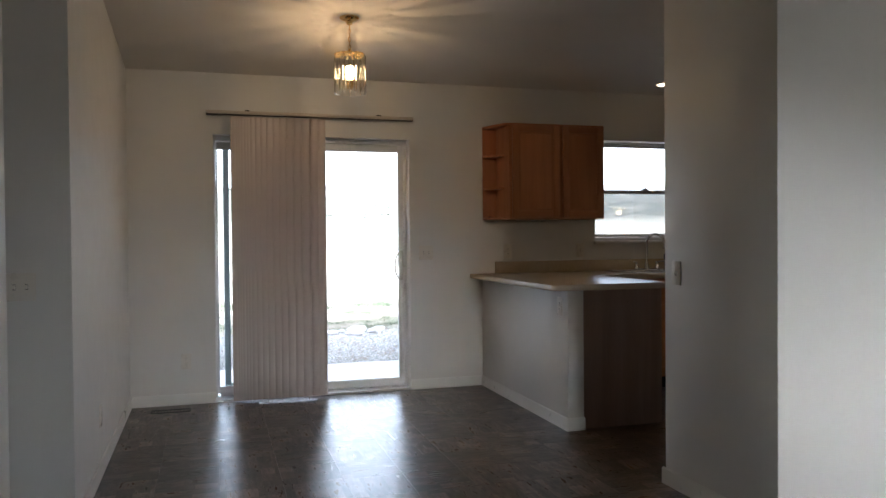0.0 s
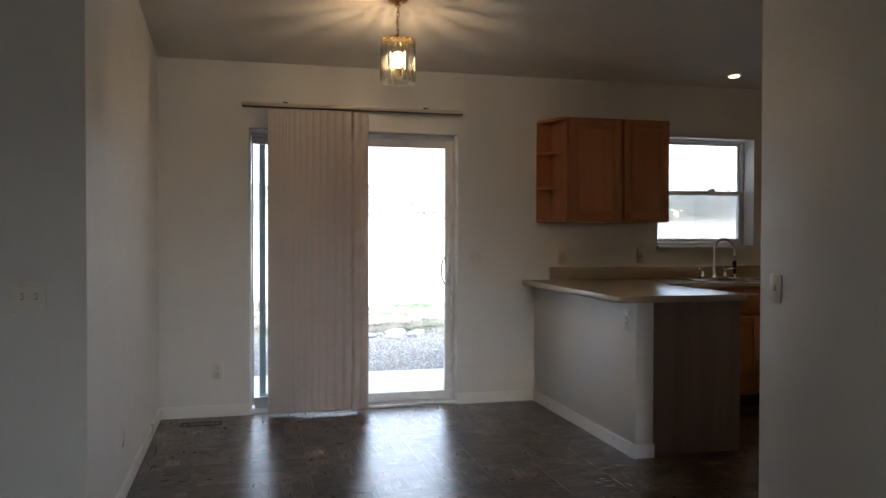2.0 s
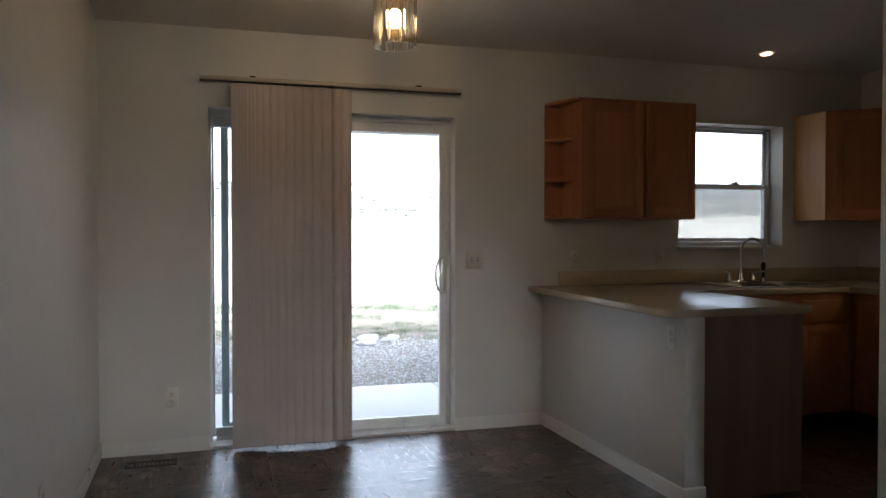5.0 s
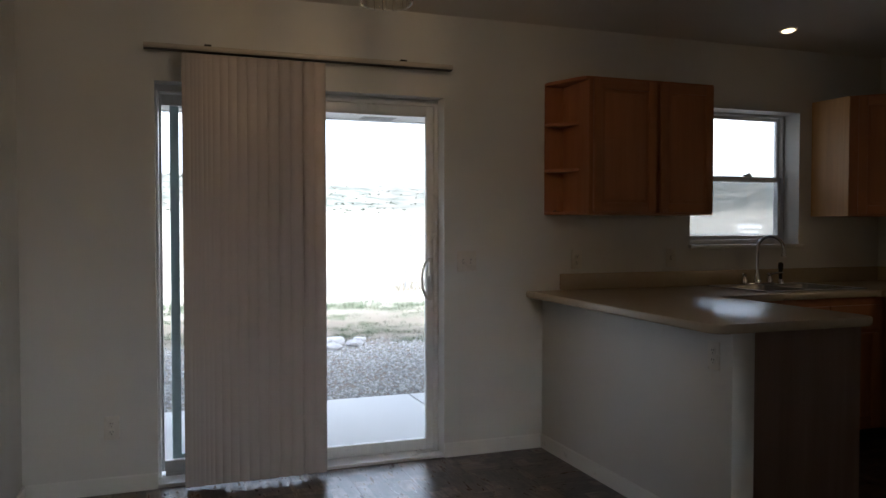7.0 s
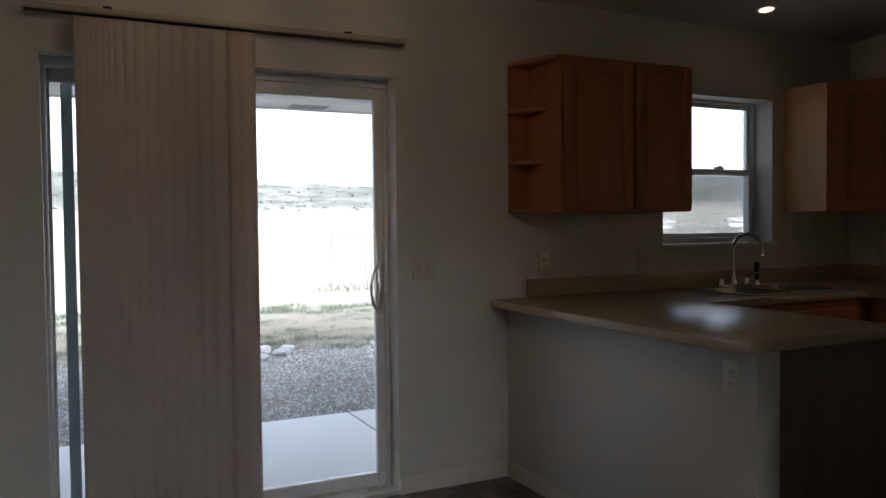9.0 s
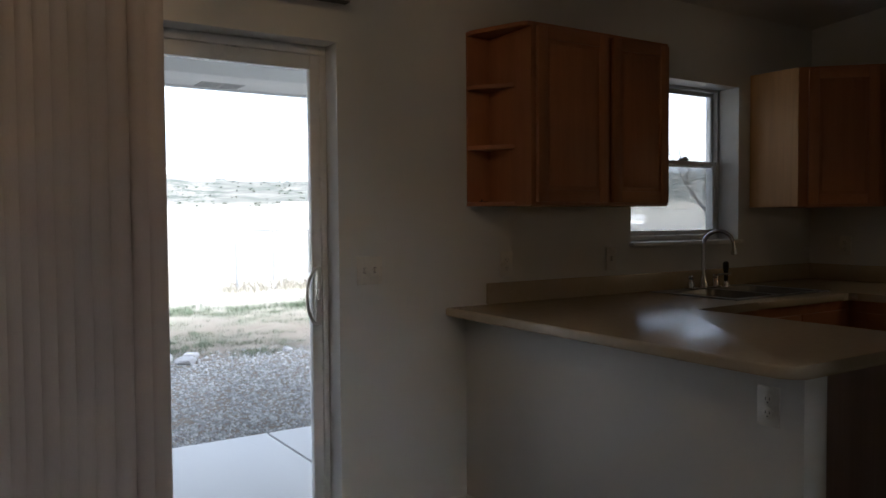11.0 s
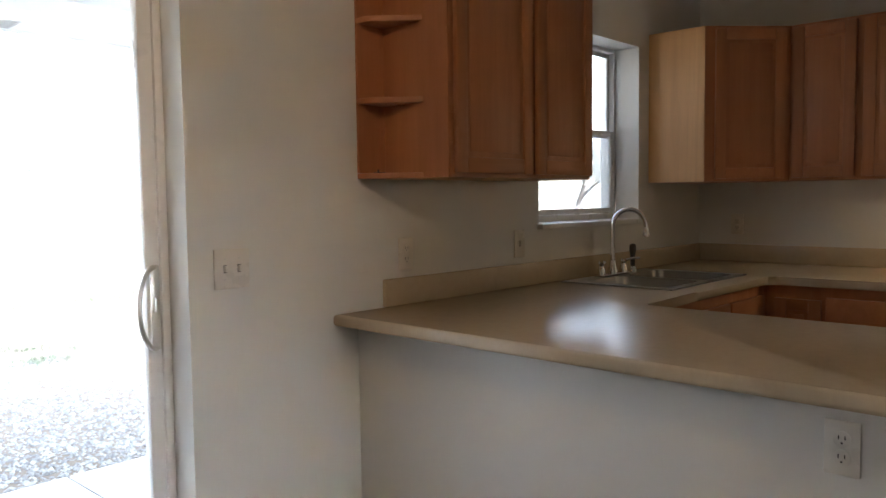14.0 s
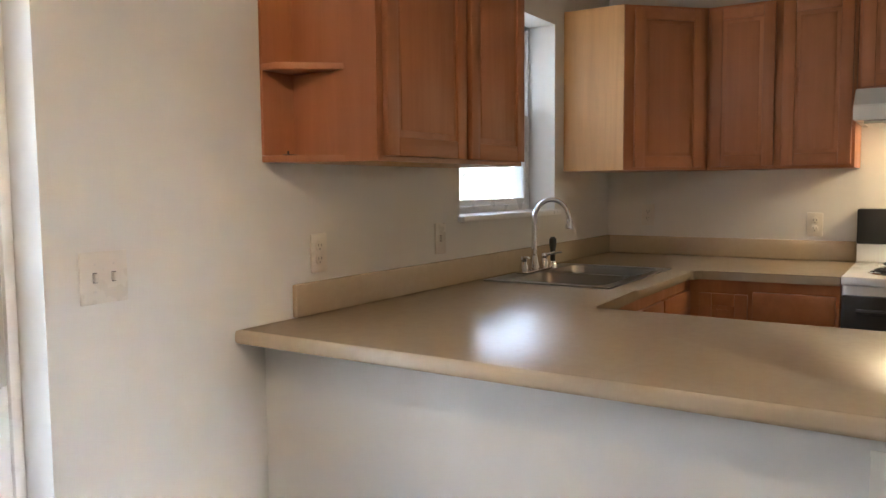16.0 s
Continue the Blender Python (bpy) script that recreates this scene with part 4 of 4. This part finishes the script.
blb = part("bulb", lathe(bmesh.new(), [(0.012, 0), (0.020, 0.015), (0.029, 0.040), (0.030, 0.055), (0.022, 0.078), (0.008, 0.088)], (LX, LY, 2.210), 18), BULB, pend, "lit bulb")
blb.visible_shadow = False

CZ = ceiling_at(5.80)
can = thing("recessed_downlight", (3.747, 5.80, CZ), "small lit recessed downlight in the kitchen ceiling", "ceiling light")
bm = bmesh.new()
lathe(bm, [(0.056, 0.006), (0.054, -0.004), (0.042, -0.005), (0.040, 0.004)], (0, 0, 0), 28)
trim_ring = part("trim_ring", bm, TRIM, can)
trim_ring.matrix_local = pose(0, 0, 0, -6.0, 0, 0)
trim_ring.data.transform(Matrix.Translation(Vector((3.747, 5.80, CZ))))
lens = part("lens", lathe(bmesh.new(), [(0.039, 0), (0.034, -0.004), (0.014, -0.007)], (0, 0, 0), 24), CAN_GLOW, can, "lit lens")
lens.matrix_local = pose(0, 0, -0.0065, -6.0, 0, 0)
lens.data.transform(Matrix.Translation(Vector((3.747, 5.80, CZ))))

# ---- outside ----
GZ = -0.26


def ground_z(x, y):
    d = math.hypot(x, y)
    z = GZ
    if d > 14:
        z += 0.10 * noise.noise(Vector((x * 0.06, y * 0.06, 0))) * min(1, (d - 14) / 20)
    if d > 60:
        z += 6.5 * min(1.0, (d - 60) / 240) ** 1.5
    if d > 260:
        k = min(1.0, (d - 260) / 160)
        k = k * k * (3 - 2 * k)
        ang = math.atan2(x, y)
        z += k * (18 + 8 * noise.noise(Vector((ang * 4, 1.3, 0))) + 4 * noise.noise(Vector((x * 0.012, y * 0.012, 3))) + 1.5 * noise.noise(Vector((x * 0.05, y * 0.05, 5))))
    if d > 600:
        z += 6 * min(1.0, (d - 600) / 600)
    return z


bm = bmesh.new()
radii = [0] + [1.5 * 1.072 ** i for i in range(100)]
radii = [r for r in radii if r < 2500]
turns = 220
rings = []
for r in radii[1:]:
    rings.append([bm.verts.new((r * math.sin(2 * math.pi * k / turns), r * math.cos(2 * math.pi * k / turns), ground_z(r * math.sin(2 * math.pi * k / turns), r * math.cos(2 * math.pi * k / turns)))) for k in range(turns)])
for p, q in zip(rings, rings[1:]):
    for k in range(turns):
        bm.faces.new((p[k], q[k], q[(k + 1) % turns], p[(k + 1) % turns]))
bm.faces.new(rings[0])
bmesh.ops.recalc_face_normals(bm, faces=bm.faces)
solid("ground", bm, GROUND, "pale dry field rising to scrubby hills", "ground")
patio = thing("patio", (1.5, 7.3, -0.16), "pale concrete patio slab with a control joint", "patio", kind="structure")
part("slab", boxes((-3.5, 2.062, NORTH + THICK + 0.001, 8.20, GZ - 0.05, -0.10), bevel=0.006), CONCRETE, patio)
part("slab", boxes((2.078, 5.5, NORTH + THICK + 0.001, 8.20, GZ - 0.05, -0.10), bevel=0.006), CONCRETE, patio)
part("joint_strip", boxes((2.062, 2.078, NORTH + THICK + 0.001, 8.19, GZ - 0.05, -0.112)), SLOT, patio)

porch = thing("porch_roof", (1.5, 8.3, 2.25), "white painted porch ceiling, beam and vented soffit", "porch roof", kind="structure")
part("porch_ceiling", boxes((-4.4, 3.35, NORTH + THICK + 0.001, 8.30, 2.335, 2.36)), SOFFIT, porch)
part("beam", boxes((-4.4, 3.35, 8.301, 8.56, 2.25, 2.42), bevel=0.004), SOFFIT, porch)
part("soffit", boxes((-4.4, 3.35, 8.561, 8.84, 2.262, 2.275)), SOFFIT, porch)
part("fascia", boxes((-4.4, 3.35, 8.841, 8.862, 2.245, 2.40), bevel=0.002), SOFFIT, porch)
for vx in (1.87, 2.02, -1.6):
    vt = part("soffit_vent", boxes((vx - 0.072, vx + 0.072, 8.60, 8.81, 2.2535, 2.2615)), VENT, porch, "grey louvred soffit vent")
    for k in range(6):
        part("louver", boxes((vx - 0.062, vx + 0.062, 8.615 + k * 0.031, 8.628 + k * 0.031, 2.2515, 2.2533)), VENT_SLAT, vt)
for px_ in (-3.9, 3.25):
    part("post", boxes((px_ - 0.05, px_ + 0.05, 8.38, 8.48, -0.10, 2.25), bevel=0.004), SOFFIT, porch)


def pebble(bm, x, y, z, r, rnd):
    top = [bm.verts.new((x + r * rnd.uniform(0.7, 1.2) * math.cos(a), y + r * rnd.uniform(0.7, 1.2) * math.sin(a), z + r * rnd.uniform(0.05, 0.25))) for a in [rnd.uniform(0, 1) + k * 2 * math.pi / 5 for k in range(5)]]
    peak = bm.verts.new((x + r * rnd.uniform(-0.3, 0.3), y + r * rnd.uniform(-0.3, 0.3), z + r * rnd.uniform(0.6, 1.0)))
    low = bm.verts.new((x, y, z - r * 0.5))
    for k in range(5):
        bm.faces.new((top[k], top[(k + 1) % 5], peak)), bm.faces.new((top[(k + 1) % 5], top[k], low))


rnd = random.Random(11)
bm = bmesh.new()
for _ in range(38000):
    y = 8.2 + 4.6 * rnd.random() ** 1.25
    x = rnd.uniform(-1.0, 1.6 + (y - 4) * 0.62)
    edge = 11.9 + 0.35 * noise.noise(Vector((x * 0.7, 0, 0)))
    if y > edge and rnd.random() < min(0.95, (y - edge) * 1.6):
        continue
    pebble(bm, x, y, GZ, rnd.choice((0.008, 0.010, 0.013, 0.016, 0.022)) * rnd.uniform(0.8, 1.2), rnd)
tagged(solid("gravel", bm, GRAVEL, "crushed grey gravel bed along the patio", "gravel", "stuff", smooth=False))


def rock(x, y, r, flat):
    bm = bmesh.new()
    bmesh.ops.create_icosphere(bm, subdivisions=3, radius=1.0)
    off = Vector((x * 3, y * 5, r * 9))
    for v in bm.verts:
        v.co *= 1 + 0.35 * noise.noise(v.co * 1.3 + off) + 0.10 * noise.noise(v.co * 4 + off)
        v.co = Vector((v.co.x * r * 1.25, v.co.y * r, max(v.co.z, -0.35) * r * flat))
    bmesh.ops.rotate(bm, verts=bm.verts, matrix=Matrix.Rotation(x * 7, 3, "Z"))
    bmesh.ops.translate(bm, verts=bm.verts, vec=(x, y, GZ + 0.2 * r * flat))
    ob = solid("rock", bm, ROCK, "pale rounded rock at the edge of the gravel", "rock", "thing", (x, y, GZ))
    ob["group"] = "rocks edging the gravel"
    del ob["kind"]
    return ob


for x, y, r, f in ((2.15, 11.75, 0.17, 0.6), (2.50, 11.95, 0.16, 0.6), (2.30, 12.25, 0.20, 0.5), (1.82, 11.95, 0.15, 0.6), 
                   (3.75, 12.1, 0.09, 0.7), (4.35, 11.7, 0.10, 0.6), (5.0, 12.0, 0.14, 0.6), (1.2, 12.2, 0.16, 0.6), (0.5, 12.1, 0.14, 0.5), (5.6, 11.2, 0.12, 0.8), (3.95, 11.4, 0.12, 0.9), (2.0, 12.1, 0.10, 0.7), (2.65, 12.3, 0.12, 0.6), (6.1, 12.4, 0.15, 0.6)):
    rock(x, y, r * 0.68, f)


def tufts(name, mat, label, count, spread, size, seed, blades=14):
    rnd = random.Random(seed)
    bm = bmesh.new()
    for _ in range(count):
        cx, cy = spread(rnd)
        s = size * rnd.uniform(0.5, 1.4)
        z = ground_z(cx, cy)
        for _ in range(blades):
            a, lean = rnd.uniform(0, 6.28), rnd.uniform(0.4, 1.8)
            bx, by = cx + rnd.gauss(0, s * 1.1), cy + rnd.gauss(0, s * 1.1)
            h, w = s * rnd.uniform(0.5, 1.2), s * 0.05
            px_, py_ = -math.sin(a) * w, math.cos(a) * w
            tip = (bx + math.cos(a) * h * lean, by + math.sin(a) * h * lean, z + h)
            mid = (bx + math.cos(a) * h * lean * 0.35, by + math.sin(a) * h * lean * 0.35, z + h * 0.6)
            v = [bm.verts.new(p) for p in ((bx - px_, by - py_, z - 0.01), (bx + px_, by + py_, z - 0.01), (mid[0] + px_ * 0.8, mid[1] + py_ * 0.8, mid[2]), (mid[0] - px_ * 0.8, mid[1] - py_ * 0.8, mid[2]), tip)]
            bm.faces.new(v[:4]), bm.faces.new((v[3], v[2], v[4]))
    return solid(name, bm, mat, label, "grass", "stuff")


def band(y0, y1, x0=0.0):
    def pick(r):
        y = y0 + (y1 - y0) * r.random() ** 1.3
        return r.uniform(x0 - 1.0, 2.5 + (y - 4) * 0.75), y
    return pick


def clumps(y0, y1, seed, n=26):
    r0 = random.Random(seed)
    spots = [(r0.uniform(-0.5, 2.6 + (y - 4) * 0.6), y) for y in [r0.uniform(y0, y1) for _ in range(n)]]

    def pick(r):
        x, y = r.choice(spots)
        return x + r.gauss(0, 0.22), y + r.gauss(0, 0.14)
    return pick


tufts("grass", GRASS, "green weedy grass clumps beyond the gravel", 1700, clumps(12.2, 16.2, 5, 90), 0.042, 3, 16)
tufts("grass", GRASS, "green weed strip at the edge of the yard", 420, clumps(16.2, 17.6, 8, 18), 0.08, 6, 16)
tufts("grass", STRAW, "short dry straw-coloured grass", 800, band(12.2, 24), 0.045, 4, 9)

# chain-link fence
fence = thing("fence", (5.7, 20.0, GZ), "galvanised wire fence with pipe posts beyond the yard", "fence")
FH = 1.36
for i in range(26):
    fx = 5.7 + i * 0.86
    z0 = ground_z(fx, 20.0)
    part("post", tube(bmesh.new(), [(fx, 20.0, z0 - 0.05), (fx, 20.0, GZ + FH)], 0.034, 8), GALV, fence)
part("top_rail", tube(bmesh.new(), [(5.7, 20.0, GZ + FH), (27.2, 20.0, GZ + FH)], 0.024, 8), GALV, fence)
bm = bmesh.new()
for k in range(160):
    x = 5.7 + k * 0.13
    for s in (1, -1):
        x2 = min(max(x + s * FH, 5.7), 27.0)
        h = abs(x2 - x)
        if h > 0.05:
            tube(bm, [(x, 20.0 + 0.004 * s, GZ + FH), (x2, 20.0 + 0.004 * s, GZ + FH - h)], 0.0022, 3, cap=False)
part("wire_mesh", bm, GALV, fence, "thin diamond wire mesh")
tufts("weeds", STRAW, "dry weeds along the wire fence", 260, lambda r: (r.uniform(5.4, 20), 20 + r.gauss(0, 0.25)), 0.22, 9, 12)


# bare trees beyond the kitchen window
def bare_tree(x, y, height, seed):
    rnd = random.Random(seed)
    z = ground_z(x, y)
    t = thing("tree", (x, y, z), "bare leafless tree with spreading grey branches", "tree", "bare trees")
    trunk, crown_bm = bmesh.new(), bmesh.new()

    def limb(bm, p, way, length, r, level):
        pts, radii, q = [p], [r], p
        for i in range(1, 5):
            way = (way + Vector((rnd.gauss(0, 0.16), rnd.gauss(0, 0.16), rnd.gauss(0.05, 0.10)))).normalized()
            q = q + way * (length / 4)
            pts.append(q), radii.append(r * (1 - 0.14 * i))
        tube(bm, pts, radii, 7 if level < 2 else 4)
        if level >= 5:
            return
        for _ in range(3 if level < 4 else 2):
            k = rnd.choice((2, 3, 4, 4))
            spread = Vector((rnd.gauss(0, 0.75), rnd.gauss(0, 0.75), rnd.uniform(-0.1, 0.5)))
            limb(crown_bm, pts[k], (way + spread).normalized(), length * rnd.uniform(0.55, 0.8), radii[k] * 0.62, level + 1)

    limb(trunk, Vector((x, y, z - 0.1)), Vector((0.05, 0, 1)), height * 0.30, height * 0.021, 0)
    part("trunk", trunk, BARK, t)
    part("crown", crown_bm, BARK, t, "bare twigs")


bare_tree(21.2, 17.85, 7.5, 2)
bare_tree(23.4, 21.2, 8.5, 5)
bare_tree(26.5, 18.0, 7.0, 9)
bare_tree(-7.5, 38.0, 7.5, 14)


# sagebrush on the hills, far sheds
def bushes():
    rnd = random.Random(21)
    bm = bmesh.new()
    for _ in range(2200):
        ang, d = rnd.uniform(-0.35, 1.25), rnd.uniform(280, 470)
        x, y = d * math.sin(ang), d * math.cos(ang)
        s = rnd.uniform(0.3, 0.85)
        z = ground_z(x, y)
        for _ in range(4):
            cx, cy, cz = x + rnd.gauss(0, s * 0.6), y + rnd.gauss(0, s * 0.6), z + s * rnd.uniform(0.1, 0.5)
            vs = [bm.verts.new((cx + s * 0.6 * rnd.gauss(0, 0.7), cy + s * 0.6 * rnd.gauss(0, 0.7), cz + s * 0.45 * rnd.gauss(0, 0.7))) for _ in range(6)]
            for a, b, c in ((0, 1, 2), (2, 3, 4), (4, 5, 0), (1, 3, 5), (0, 2, 4)):
                bm.faces.new((vs[a], vs[b], vs[c]))
    solid("sagebrush", bm, SCRUB, "grey-green sagebrush scattered over the hills", "bushes", "stuff", smooth=False)


bushes()


def shed(x, y, w, d, h, rz, label):
    z = ground_z(x, y) - 0.3
    t = thing("shed", (0, 0, 0), label, "shed", "far sheds")
    bm = boxes((-w / 2, w / 2, -d / 2, d / 2, 0, h))
    part("wall", bm, BARN, t)
    bm = bmesh.new()
    pr = [(-d / 2 - 0.4, h), (0, h + d * 0.22), (d / 2 + 0.4, h), (d / 2 + 0.4, h + 0.12), (0, h + d * 0.22 + 0.14), (-d / 2 - 0.4, h + 0.12)]
    a = [bm.verts.new((-w / 2 - 0.3, p, q)) for p, q in pr]
    b = [bm.verts.new((w / 2 + 0.3, p, q)) for p, q in pr]
    bm.faces.new(a), bm.faces.new(b[::-1])
    for i in range(6):
        bm.faces.new((a[i], b[i], b[(i + 1) % 6], a[(i + 1) % 6]))
    bmesh.ops.recalc_face_normals(bm, faces=bm.faces)
    part("roof", bm, BARN, t, "pale roof")
    t.matrix_basis = pose(x, y, z, 0, 0, rz)


shed(62, 140, 16, 6, 2.4, -20, "long pale metal-roofed shed at the foot of the hills")
shed(66, 76, 2.0, 1.6, 1.2, -40, "small pale shed beyond the field")
shed(78, 76, 2.0, 1.6, 1.2, -35, "small pale shed beyond the field")

# ---- floor tiles: one piece each, sharing two meshes ----
TILE = 0.3048


def tile_mesh(w, d):
    bm = boxes((-w / 2, w / 2, -d / 2, d / 2, -0.004, 0.0))
    top = [e for e in bm.edges if all(v.co.z > -0.001 for v in e.verts)]
    bmesh.ops.bevel(bm, geom=top, offset=0.0005, segments=1, affect="EDGES")
    return finish("tile", bm, FLOOR, False)


shared = {}
x = WEST - LEAN
while x < EAST - 0.01:
    y = NORTH
    w = min(TILE, EAST - x)
    while y > 2.42:
        d = min(TILE, y - 2.40)
        key = (round(w, 3), round(d, 3))
        if key not in shared:
            shared[key] = tile_mesh(w - 0.0008, d - 0.0008)
        if not (x > 2.25 and y - d < 3.3):
            t = new("tile", shared[key])
            t.location = (x + w / 2, y - d / 2, 0.0)
            t.parent = floor
        y -= d
    x += w
